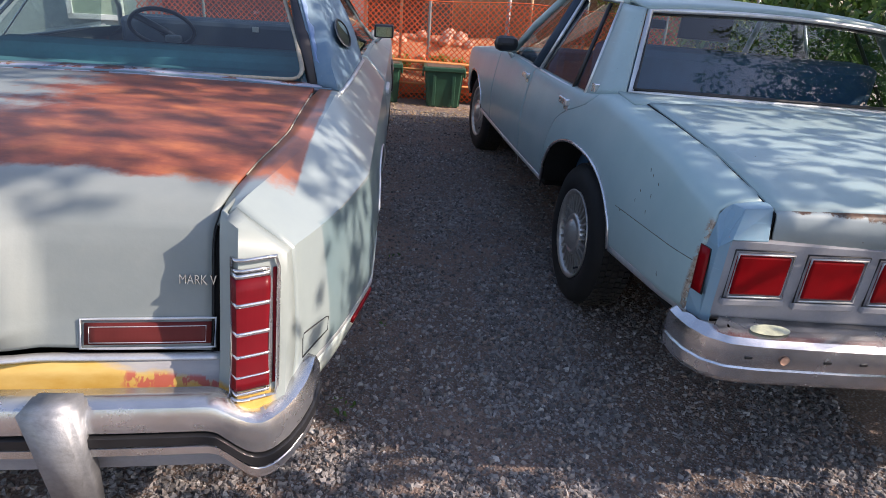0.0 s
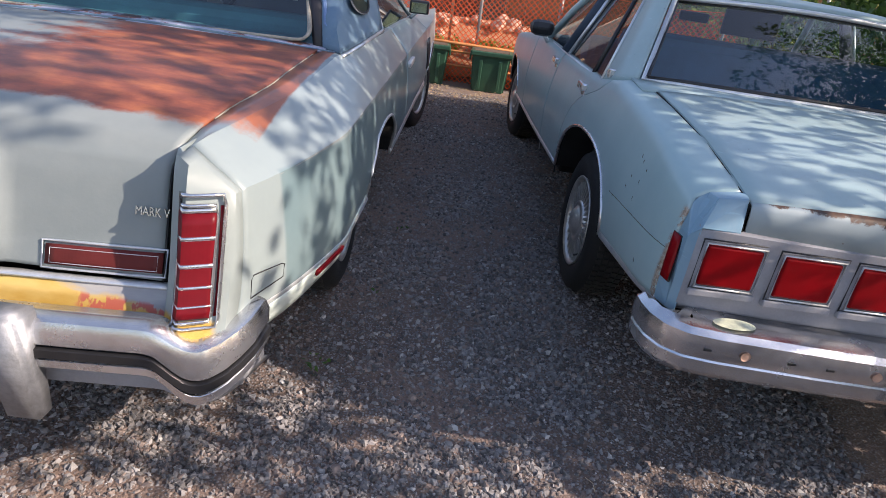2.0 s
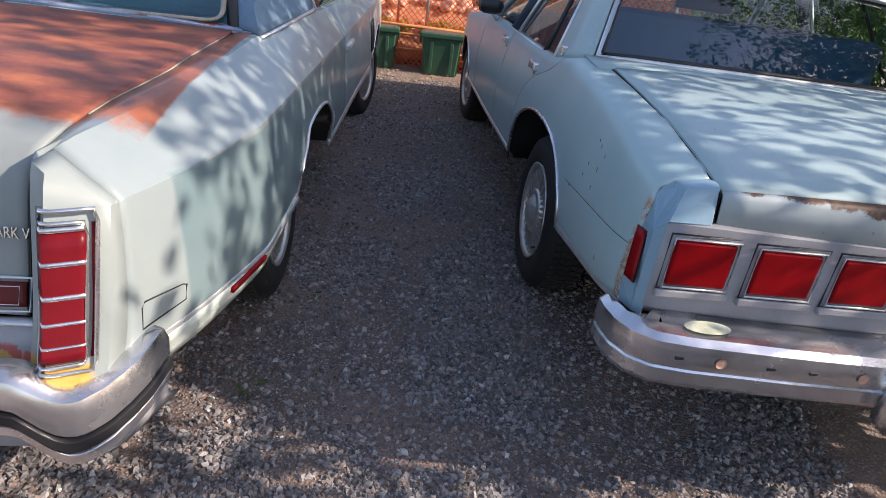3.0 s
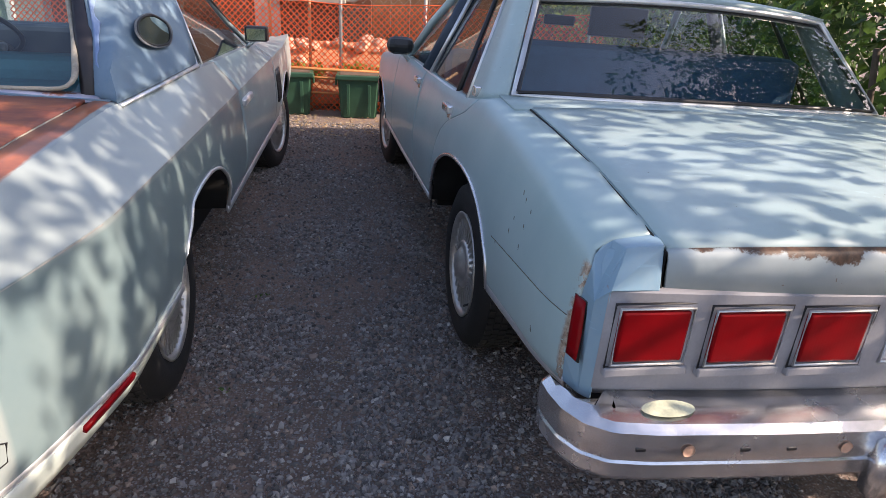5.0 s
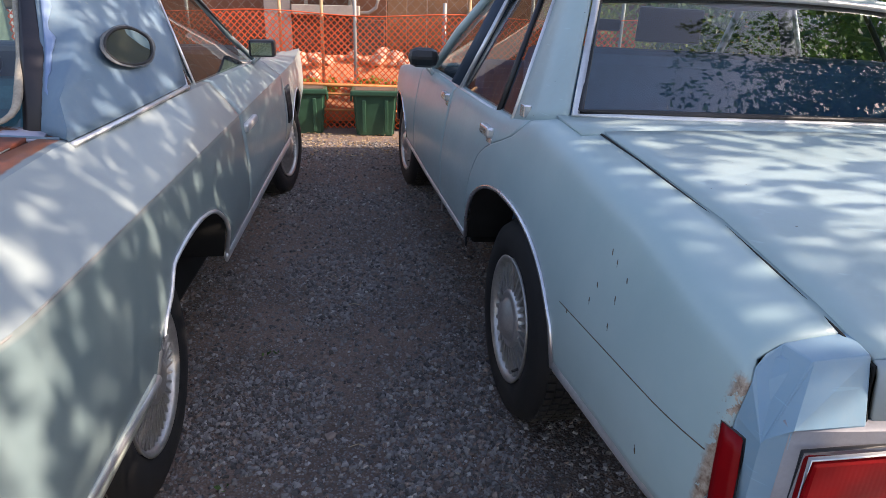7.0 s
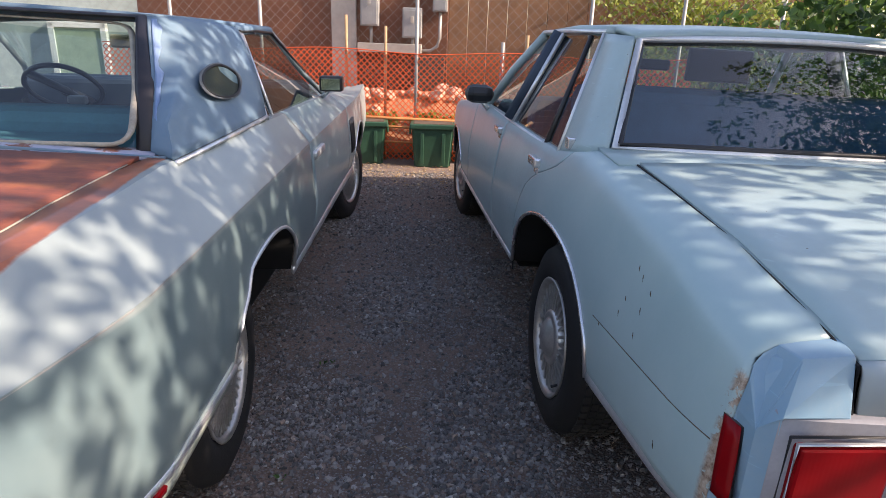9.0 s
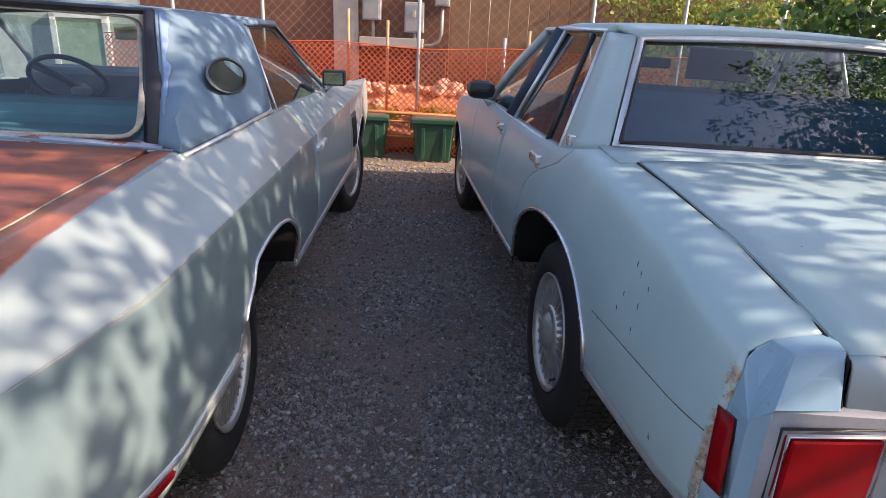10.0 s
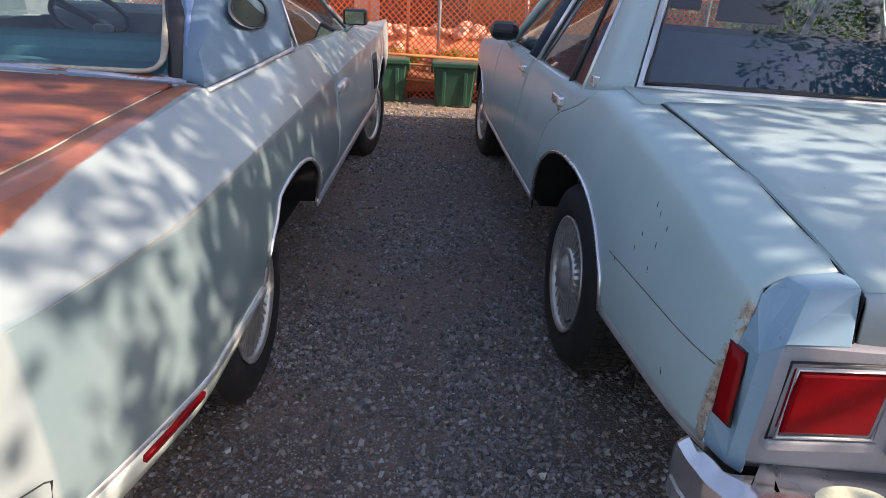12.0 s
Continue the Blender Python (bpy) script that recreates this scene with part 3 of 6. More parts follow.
QUARTER = quarter_paint()
for flip in (False, True):
    s = (lambda p: mirror_l(p)) if flip else (lambda p: p)
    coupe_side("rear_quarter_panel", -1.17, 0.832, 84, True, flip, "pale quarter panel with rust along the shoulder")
    door = coupe_side("door", 0.840, 1.86, 24, False, flip, "long pale blue coupe door")
    coupe_side("front_wing", 1.868, 3.42, 62, False, flip)
    # bright lip round the wheel openings
    for c, half, top in ((0.11, 0.37, 0.855), (2.56, 0.40, 0.83)):
        pts = []
        for k in range(33):
            f = c - half + 2 * half * k / 32
            z = coupe_bottom(f)
            pts.append(s((coupe_x(f, z) + 0.004, f, z)))
        tube("wheel_arch_trim", pts, 0.007, TRIM, coupe, "dull chrome wheel arch lip")
        wall = []
        for k in range(25):
            f = c - half + 2 * half * k / 24
            z = max(coupe_bottom(f), 0.2)
            wall.append([s((coupe_x(f, z) - 0.006, f, z)), s((-0.22, f, z - 0.01))])
        sheet("wheel_arch", wall, DARK, coupe, 0.006, "black wheel housing")
    tube("sill_moulding", [s((coupe_x(f, 0.53) + 0.004, f, interp(f, (0.47, 2.16), (0.528, 0.488)))) for f in np.linspace(0.47, 2.16, 14)], 0.01, TRIM, coupe, "dull bright sill strip", flat=(0.008, 0.022))
    tube("side_moulding", [s((coupe_x(f, 0.6) + 0.004, f, interp(f, (-1.16, -0.255), (0.632, 0.578)))) for f in np.linspace(-1.16, -0.255, 18)], 0.01, TRIM, coupe, "bright lower side strip", flat=(0.008, 0.013))
    # thin grey bar in place of the shadow line along the crease
    tube("crease_line", [s((coupe_x(f, CREASE) + 0.0035, f, CREASE - 0.001)) for f in np.linspace(-1.07, 2.6, 60)], 0.0022, GREY, coupe)
    rows = [[s((coupe_x(f, z) + 0.006, f, z)) for z in (0.535, 0.56, 0.585, 0.612)] for f in np.linspace(-1.18, -0.28, 16)]
    sheet("lower_side_panel", rows, GREENISH, coupe, 0.006, "stained greenish lower panel strip")
    if not flip:
        rows = [[(coupe_x(f, z) + 0.012, f, z) for z in (0.581, 0.590, 0.598)] for f in np.linspace(-0.868, -0.70, 8)]
        sheet("side_marker_lamp", rows, LENS, coupe, 0.012, "long red side marker lamp")
        fp = [(coupe_x(f, z) + 0.0055, f, z) for f, z in ((-1.14, 0.70), (-1.135, 0.775), (-1.125, 0.785), (-1.03, 0.765), (-1.02, 0.755), (-1.025, 0.70))]
        tube("filler_flap_seam", fp, 0.0022, BLACK, coupe, closed=True)
        # vents behind the front wheel
        for k in range(4):
            f = 1.93 + 0.04 * k
            tube("wing_vent", [(coupe_x(f, z) + 0.003, f + 0.10 * (0.915 - z), z) for z in np.linspace(0.67, 0.915, 8)], 0.008, BLACK, coupe, "black vertical wing louvre", flat=(0.013, 0.013))
        hx = coupe_x(0.92, 0.935)
        box("door_handle", (hx - 0.004, 0.87, 0.92), (hx + 0.022, 1.03, 0.948), TRIM, door, "dull chrome pull handle", 0.008)
        box("door_lock", (hx - 0.004, 0.885, 0.888), (hx + 0.008, 0.905, 0.905), TRIM, door, "", 0.003)
        tube("door_seam", [(coupe_x(0.836, z) - 0.002, 0.836, z) for z in np.linspace(0.50, 0.985, 8)] + [(0.098, 0.836, 1.105)], 0.004, BLACK, coupe)
    # lamp pod at the rear corner
    pod = []
    ends = [("s", k / 9) for k in range(10)] + [("c", k / 4) for k in range(1, 5)]
    for kind, v in ends:
        if kind == "s":
            f = interp(v, (0, 1), (-1.215, -1.135))
            z = lerp(coupe_bottom(f), CREASE, v)
            ox = coupe_x(f, z)
        else:
            f = lerp(-1.135, -1.10, v)
            z = lerp(CREASE, interp(f, RIDGE_F, RIDGE_Z), v ** 0.85)
            ox = lerp(coupe_x(f, CREASE), interp(f, RIDGE_F, RIDGE_X), v) - 0.006 * math.sin(math.pi * v)
        fb = -1.135 - (1.03 - min(z, 1.035)) * 0.31 + max(0, z - 1.035) * 0.8
        row = [(ox, f, z)] + [(min(cx, ox - 0.002 * j), min(f - 0.004, fb + df), z) for j, (cx, df) in enumerate(((0.160, -0.006), (0.142, -0.016), (0.056, -0.055), (0.038, -0.030), (0.0, -0.005)))]
        row.append((min(-0.014, ox - 0.014), fb + 0.10, z))
        pod.append([s(p) for p in row])
    sheet("rear_corner", pod, POD, coupe, 0.006, "pale lamp pod at the rear corner", sharp=40)
    def tail(a, z, lift):
        fb = -1.135 - (1.03 - z) * 0.31
        x = interp(a, (-0.1, 0.0, 0.2, 1.0), (0.034, 0.040, 0.056, 0.148))
        return s((x, fb + interp(x, (0.034, 0.056, 0.142, 0.160), (-0.026, -0.055, -0.016, -0.006)) - lift, z))

    lampo = sheet("tail_lamp", [[tail(a, z, 0.010) for a in np.linspace(0.0, 0.80, 9)] for z in np.linspace(0.715, 0.955, 12)], LENSOLD, coupe, 0.014, "tall dull red tail lamp with chrome bars")
    for z in np.linspace(0.708, 0.961, 6):
        tube("lamp_bar", [tail(a, z, 0.018) for a in np.linspace(-0.02, 0.82, 9)], 0.004, CHROME, lampo, flat=(0.004, 0.0045))
    sheet("lamp_edge_strip", [[tail(a, z, 0.004) for a in (0.86, 0.94)] for z in np.linspace(0.715, 0.966, 8)], LENSOLD, lampo, 0.008, "red strip in the lamp frame")
    for lo, hi, za, zb, r in ((-0.03, 0.83, 0.703, 0.969, 0.0042), (-0.06, 0.98, 0.685, 0.988, 0.005)):
        tube("lamp_frame", [tail(a, za, 0.014) for a in np.linspace(lo, hi - 0.04, 6)] + [tail(hi, za + 0.02, 0.012), tail(hi, zb - 0.02, 0.012)] + [tail(a, zb, 0.014) for a in np.linspace(hi - 0.04, lo, 6)], r, CHROME, lampo, closed=True)

# boot lid with the round spare-wheel hump
def lid_point(x, k):
    i = min(int(k), len(LID_F) - 2)
    f, z = lerp(LID_F[i], LID_F[i + 1], k - i), lerp(LID_Z[i], LID_Z[i + 1], k - i)
    q = 1 - ((x - LX) / 0.80) ** 2
    z += 0.028 * q if f > -1.05 else 0.018 * q
    f -= 0.03 * q
    d = math.hypot(x - LX, (z - 0.86) * 1.0)
    if k > 3.5:
        f -= 0.05 * max(0.0, min(1.0, (z - 0.765) / 0.07)) * max(0.0, min(1.0, (0.37 - d) / 0.08)) * min(1, (k - 3.5) / 2)
    return (x, f, z)


def lid_f(x, z):
    """How far back the upright face of the lid stands at that height."""
    q = 1 - ((x - LX) / 0.80) ** 2
    return interp(z - 0.018 * q, LID_Z[::-1], LID_F[::-1]) - 0.03 * q


xs = [lerp(-0.034, 2 * LX + 0.034, k / 64) for k in range(65)]
ks = list(np.linspace(0, 2, 9)) + list(np.linspace(2.15, 9, 42))
lid = sheet("boot_lid", [[lid_point(x, k) for x in xs] for k in ks], DECK, coupe, 0.014, "boot lid half orange primer, half chalky pale paint", sharp=50)
tube("lid_seam", [(-0.031, lid_point(-0.034, k)[1] - 0.002, lid_point(-0.034, k)[2] - 0.005) for k in ks], 0.0026, BLACK, coupe)
tube("lid_edge_line", [(-0.031, f, interp(f, LID_F[::-1], LID_Z[::-1]) + 0.005) for f in np.linspace(-0.20, -0.95, 16)], 0.0022, SHELF, coupe, "thin worn bright lid edge")
tube("lid_front_line", [(lerp(-0.034, 2 * LX + 0.034, k / 20), -0.20 - 0.03 * (1 - (k / 10 - 1) ** 2), 1.1266 + 0.028 * (1 - (k / 10 - 1) ** 2)) for k in range(21)], 0.0022, SHELF, coupe, "thin worn bright lid edge")
sheet("lid_channel", [[(-0.02, f, z - 0.02), (-0.06, f, z - 0.03)] for f, z in zip(LID_F, LID_Z)], DARK, coupe, 0.003)
for a, b in ((-0.345, -0.022), (2 * LX + 0.022, 2 * LX + 0.345)):
    lo = sheet("deck_lamp", [[(x, lid_f(x, z) - 0.009, z) for z in np.linspace(0.795, 0.845, 5)] for x in np.linspace(a + 0.010, b - 0.010, 12)], LENSDULL, lid, 0.012, "long dull red lamp bar", sharp=60)
    for inset, r, out in ((0.0, 0.0034, 0.011), (0.022, 0.0012, 0.0155)):
        xs_, z0, z1 = np.linspace(a + inset, b - inset, 8), 0.786 + inset * 0.7, 0.854 - inset * 0.7
        tube("lamp_frame", [(x, lid_f(x, z0) - out, z0) for x in xs_] + [(x, lid_f(x, z1) - out, z1) for x in xs_[::-1]], r, TRIM, lo, closed=True)
writing("MARK V", 0.026, CHROME, lid, Matrix.Translation((-0.062, lid_f(-0.062, 0.925) - 0.024, 0.918)) @ pose(0, 0, 0, 74, 0, 0), "dull chrome raised lettering")
tube("lid_lower_moulding", [(0.0 - 1.66 * k / 40, lid_point(0.0 - 1.66 * k / 40, 9)[1] - 0.012, 0.760) for k in range(41)], 0.012, TRIM, coupe, "bright strip under the boot lid", flat=(0.016, 0.011))
# sill between lid and bumper
rows = [[(0.11 - 1.88 * k / 40, min(f - 0.03 * (1 - (k / 20 - 1) ** 2), lid_point(0.11 - 1.88 * k / 40, 9)[1] - 0.004 if z > 0.69 else 0), z) for f, z in ((-1.20, 0.755), (-1.215, 0.70), (-1.235, 0.65), (-1.25, 0.60))] for k in range(41)]
rear_sill = sheet("rear_sill", rows, SILL, coupe, 0.01, "mustard undercoat strip above the bumper")
# rear bumper: upper blade with a step near the corner, black strip, lower roll
bump_o = new("rear_bumper")
bump_o.parent = coupe
tagged(bump_o, "big chrome rear bumper with a stepped blade")


def bumper_line(u):
    """From the near tip round the corner to the middle: x, f and how far the top drops."""
    p = poly_at([(0.207, -1.105, 0), (0.206, -1.15, 0), (0.199, -1.20, 0), (0.182, -1.25, 0), (0.155, -1.292, 0), (0.13, -1.318, 0), (0.06, -1.338, 0), (-0.02, -1.348, 0), (-0.10, -1.354, 0), (-0.20, -1.36, 0), (-0.40, -1.372, 0), (-0.62, -1.38, 0), (LX, -1.383, 0)], u)
    drop = interp(p.x, (-0.01, 0.02, 0.085, 0.11, 0.16, 0.20, 0.212), (0.0, 0.010, 0.080, 0.088, 0.074, 0.050, 0.035))
    return p, drop


for flip in (False, True):
    s = (lambda p: mirror_l(p)) if flip else (lambda p: p)
    for name, mtl, prof in (("bumper_blade", CHROME, ((0.06, 0.758), (0.015, 0.764), (-0.010, 0.752), (-0.020, 0.720), (-0.018, 0.672), (-0.008, 0.662))), ("rub_strip", BLACK, ((-0.006, 0.663), (-0.024, 0.656), (-0.025, 0.637), (-0.008, 0.631))), ("bumper_roll", CHROME, ((-0.010, 0.632), (-0.020, 0.624), (-0.016, 0.602), (0.01, 0.588)))):
        rows = []
        for k in range(45):
            p, drop = bumper_line(k / 44)
            q, _ = bumper_line(min(1, k / 44 + 0.02))
            r, _ = bumper_line(max(0, k / 44 - 0.02))
            d = (q - r).normalized()
            nrm = Vector((d.y, -d.x, 0))
            nrm = nrm if nrm.dot(p - Vector((LX, 0, 0))) > 0 else -nrm
            rows.append([s(tuple(p + nrm * -o + Vector((0, 0, z - drop - 0.04)))) for o, z in prof])
        sheet(name, rows, mtl, bump_o, 0.006, "", sharp=35)
    rows = []
    for k in range(30):
        p, drop = bumper_line(0.05 + 0.95 * k / 29)
        rows.append([s((p.x, p.y + 0.03, 0.56 - drop)), s((p.x - 0.01, p.y + 0.045, 0.48 - drop * 0.5)), s((p.x - 0.02, p.y + 0.09, 0.45 - drop * 0.5))])
    sheet("valance", rows, PANEL, bump_o, 0.006, "dull grey lower valance")
    gm = [s(p) for p in ((-0.265, -1.37, 0), (-0.385, -1.37, 0))]
    x0, x1 = sorted((gm[0][0], gm[1][0]))
    bm = bmesh.new()
    bmesh.ops.create_cube(bm, size=1)
    for v in bm.verts:
        t = v.co.z + 0.5
        v.co = Vector((lerp(x0, x1, 0.5) + v.co.x * (x1 - x0) * lerp(0.85, 1, t), -1.40 + v.co.y * lerp(0.06, 0.10, t) + 0.03 * (1 - t), lerp(0.41, 0.765, t)))
    bmesh.ops.bevel(bm, geom=bm.edges[:], offset=0.014, segments=3, affect="EDGES")
    part("bumper_guard", bm, SCUFFED, bump_o, "scuffed chrome bumper guard, tone darkened for shadow", True)

# rear window frame, shelf below it
E0, G0 = Vector((-0.028, -0.02, 1.132)), Vector((-0.192, 0.30, 1.485))
E1, G1 = Vector(mirror_l(E0)), Vector(mirror_l(G0))
tube("window_sealant", [E0, E0.lerp(G0, 0.5), G0 + Vector((0.004, -0.01, 0.004)), Vector((LX, 0.27, 1.515)), G1, E1], 0.02, BUTYL, coupe, "ragged black window sealant", flat=(0.038, 0.012))
tube("window_frame", rounded([E0 + Vector((-0.045, -0.004, 0.028)), E0.lerp(G0, 0.5) + Vector((-0.04, -0.004, 0)), G0 + Vector((-0.04, -0.006, -0.028)), Vector((LX, 0.25, 1.484)), G1 + Vector((0.04, -0.006, -0.028)), E1 + Vector((0.045, -0.004, 0.028))], 0.07), 0.012, SHELF, coupe, "weathered bare window frame", closed=True, flat=(0.009, 0.006))
quad_pane("rear_window", E1 + Vector((0.04, 0, 0.02)), E0 + Vector((-0.04, 0, 0.02)), G0 + Vector((-0.035, 0, -0.02)), G1 + Vector((0.035, 0, -0.02)), GLASS, coupe, "tinted rear window glass", 0.004, 0.03)
rows = [[(lerp(-0.01, 2 * LX + 0.01, k / 16), lerp(-0.135, -0.005, v), 1.128 + 0.028 * (1 - (k / 8 - 1) ** 2) + 0.012 * v) for v in (0, 0.5, 1)] for k in range(17)]
sheet("window_cowl", rows, COWL, coupe, 0.008, "flaking blue and rusty strip below the rear window")
tube("deck_trim", [(lerp(0.03, 2 * LX - 0.03, k / 16), -0.128, 1.134 + 0.028 * (1 - (k / 8 - 1) ** 2)) for k in range(17)], 0.006, VINYL, coupe, "dull lavender strip before the rear window")

for flip in (False, True):
    s = (lambda p: mirror_l(p)) if flip else (lambda p: p)
    bot = [(-0.024, -0.02, 1.135), (0.055, -0.15, 1.132), (0.075, 0.12, 1.142), (0.088, 0.545, 1.15)]
    topc = [(-0.182, 0.29, 1.488), (-0.145, 0.45, 1.493), (-0.115, 0.62, 1.485), (-0.088, 0.86, 1.45)]
    rows = []
    for i in range(15):
        v = i / 14
        rows.append([s(tuple(poly_at(bot, u).lerp(poly_at(topc, u), v) + Vector((0.018 * math.sin(math.pi * v) * min(1, u * 3), 0, 0)))) for u in np.linspace(0, 1, 19)])
    sail = sheet("roof_side_panel", rows, VINYL, coupe, 0.01, "blotchy blue-grey stripped roof side", sharp=75)
    strip = []
    for i in range(22):
        v = 0.02 + 0.95 * i / 21
        w = 0.10 + 0.09 * noise.noise((v * 9.0, 2.0, 0.0)) + 0.03 * noise.noise((v * 31.0, 5.0, 0.0))
        strip.append([s(tuple(poly_at(bot, u).lerp(poly_at(topc, u), v) + Vector((0.018 * math.sin(math.pi * v) * min(1, u * 3) + 0.006, -0.006, 0.004)))) for u in np.linspace(0.03, max(0.06, w), 4)])
    sheet("bare_edge_strip", strip, STRIPBLUE, coupe, 0.003, "ragged brighter blue strip beside the rear window")
    tube("belt_trim", [s(tuple(Vector(p) + Vector((0.008, 0, -0.008)))) for p in bot[1:]], 0.009, TRIM, coupe, "worn bright belt strip")
    # oval side window
    oc = Vector((0.010, 0.335, 1.288))
    def oval(k, lift):
        return [s(tuple(oc + Vector((k * (0.008 * math.cos(a) - 0.028 * math.sin(a)) + lift, k * (0.145 * math.cos(a) + 0.060 * math.sin(a)), k * (0.044 * math.sin(a) - 0.012 * math.cos(a)))))) for a in np.linspace(0, 2 * math.pi, 37)[:-1]]

    ring = oval(1.0, 0.014)
    halo = [oval(k + w, 0.0155 - 0.003 * (k > 1.1)) for k, w in ((0.98, 0), (1.09, 0), (1.18, 0))]
    halo = [[Vector(p) for p in r] for r in halo]
    for i, p in enumerate(halo[2]):
        halo[2][i] = halo[1][i].lerp(p, 0.35 + 0.9 * abs(noise.noise(p * 14)))
    sheet("opera_window_surround", [[tuple(r[i % 36]) for r in halo] for i in range(37)], HALO, coupe, 0.001, "peeling bare ring round the oval window")
    op = tube("opera_window_frame", ring, 0.0045, RUBBER, coupe, "black oval window frame", closed=True)
    bm = bmesh.new()
    bm.faces.new([bm.verts.new(p) for p in ring])
    og = part("opera_window", bm, DIMGLASS, coupe, "small oval side window")
    og.visible_shadow = False
    # flat backing stands in for the dim cabin behind the oval glass
    bm = bmesh.new()
    bm.faces.new([bm.verts.new(Vector(p) + Vector((0.004 if flip else -0.004, 0, 0))) for p in ring])
    part("opera_backing", bm, OLIVE, coupe)
    # side glass, pillars and door frame
    quad_pane("quarter_window", s((0.075, 0.555, 1.105)), s((0.085, 0.70, 1.09)), s((-0.085, 0.895, 1.425)), s((-0.085, 0.875, 1.42)), GLASS, coupe, "narrow fixed side window", 0.004)
    quad_pane("door_window", s((0.085, 0.715, 1.09)), s((0.085, 1.56, 1.085)), s((-0.115, 1.27, 1.425)), s((-0.086, 0.905, 1.425)), GLASS, coupe, "large door window", 0.004)
    tube("window_post", [s((0.087, 0.708, 1.09)), s((-0.083, 0.90, 1.43))], 0.005, TRIM, coupe, "thin bright window divider")
    tube("window_trim", [s((0.09, 0.62, 1.10)), s((0.092, 0.545, 1.13)), s((-0.084, 0.872, 1.44))], 0.010, TRIM, coupe, "bright window edge strip")
    tube("sill_trim", [s((0.092, 0.62, 1.095)), s((0.095, 1.1, 1.092)), s((0.09, 1.62, 1.085))], 0.009, TRIM, coupe, "bright strip below the side window")
    tube("windscreen_pillar", [s((0.07, 1.82, 1.07)), s((-0.02, 1.62, 1.22)), s((-0.11, 1.30, 1.44))], 0.014, PALE, coupe, "slanting windscreen pillar", flat=(0.016, 0.014))
    tube("roof_rail", [s((-0.088, 0.86, 1.445)), s((-0.10, 1.05, 1.452)), s((-0.112, 1.30, 1.445))], 0.02, VINYL, coupe, flat=(0.02, 0.026))
    tube("drip_moulding", [s((-0.076, 0.86, 1.435)), s((-0.088, 1.05, 1.44)), s((-0.10, 1.30, 1.43)), s((-0.01, 1.62, 1.225))], 0.008, BLACK, coupe)
    wheel(coupe, 0.075 if not flip else 2 * LX - 0.075, 0.03, 0.34, 0.345, 0.21, -1 if flip else 1, "spoked")
    wheel(coupe, 0.135 if not flip else 2 * LX - 0.135, 3.06, 0.335, 0.34, 0.21, -1 if flip else 1, "spoked", -11)

# roof, windscreen, bonnet
rows = []
for i in range(13):
    f = lerp(0.29, 1.32, i / 12)
    ze, xe = interp(f, (0.29, 0.6, 1.32), (1.488, 1.485, 1.452)), interp(f, (0.29, 0.86, 1.32), (-0.182, -0.092, -0.112))
    rows.append([(lerp(xe, 2 * LX - xe, j / 20), f - 0.03 * (1 - (j / 10 - 1) ** 2), ze + 0.035 * (1 - (j / 10 - 1) ** 2)) for j in range(21)])
sheet("roof", rows, VINYL, coupe, 0.02, "flat stripped blue-grey roof")
quad_pane("windscreen", (2 * LX - 0.04, 1.86, 1.06), (0.04, 1.86, 1.06), (-0.09, 1.32, 1.44), (2 * LX + 0.09, 1.32, 1.44), GLASS, coupe, "raked windscreen", 0.004, 0.05)
rows = []
for i in range(13):
    f = lerp(1.86, 3.40, i / 12)
    rx, rz = interp(f, RIDGE_F, RIDGE_X) - 0.035, interp(f, RIDGE_F, RIDGE_Z)
    rows.append([(lerp(rx, 2 * LX - rx, j / 20), f, rz - 0.012 + 0.03 * (1 - abs(j / 10 - 1) ** 3)) for j in range(21)])
sheet("bonnet", rows, PALE, coupe, 0.012, "long pale blue bonnet")
rows = [[(x, 3.42, z) for z in (0.45, 0.7, 0.95)] for x in np.linspace(0.0, 2 * LX, 9)]
sheet("nose_panel", rows, PALE, coupe, 0.02, "flat upright nose")
box("underbody", (2 * LX - 0.02, -1.05, 0.28), (0.02, 3.3, 0.50), DARK, coupe, "dark underbody", 0.03)
box("floor_pan", (2 * LX - 0.1, -0.95, 0.48), (0.1, -0.4, 0.98), DARK, coupe, "", 0.02)
box("engine_bay", (2 * LX + 0.05, 2.0, 0.45), (-0.05, 3.35, 0.93), DARK, coupe, "", 0.02)
# door mirror
dm = box("door_mirror", (0.095, 1.50, 1.125), (0.225, 1.57, 1.215), BLACK, coupe, "chrome-edged black door mirror", 0.012)
box("mirror_glass", (0.108, 1.493, 1.137), (0.213, 1.501, 1.203), MIRROR, dm, "", 0.002)
tube("mirror_arm", [(0.10, 1.545, 1.085), (0.145, 1.54, 1.13)], 0.012, TRIM, dm)
# cabin
box("parcel_shelf", (2 * LX + 0.02, 0.0, 1.05), (-0.02, 0.34, 1.10), TEAL, coupe, "teal parcel shelf", 0.01)
box("rear_seat", (2 * LX + 0.1, 0.34, 0.65), (-0.1, 0.52, 1.185), TEAL, coupe, "teal rear bench", 0.05)
for x in (-0.5, -1.2):
    st = box("front_seat", (x - 0.30, 0.98, 0.6), (x + 0.30, 1.16, 1.04), NAVY, coupe, "dark blue front seat back", 0.06)
box("dashboard", (2 * LX + 0.02, 1.58, 0.8), (-0.02, 1.86, 1.165), NAVY, coupe, "dark blue dashboard", 0.04)
box("glovebox_trim", (-0.72, 1.572, 1.10), (-0.68, 1.582, 1.14), TRIM, coupe, "", 0.003)
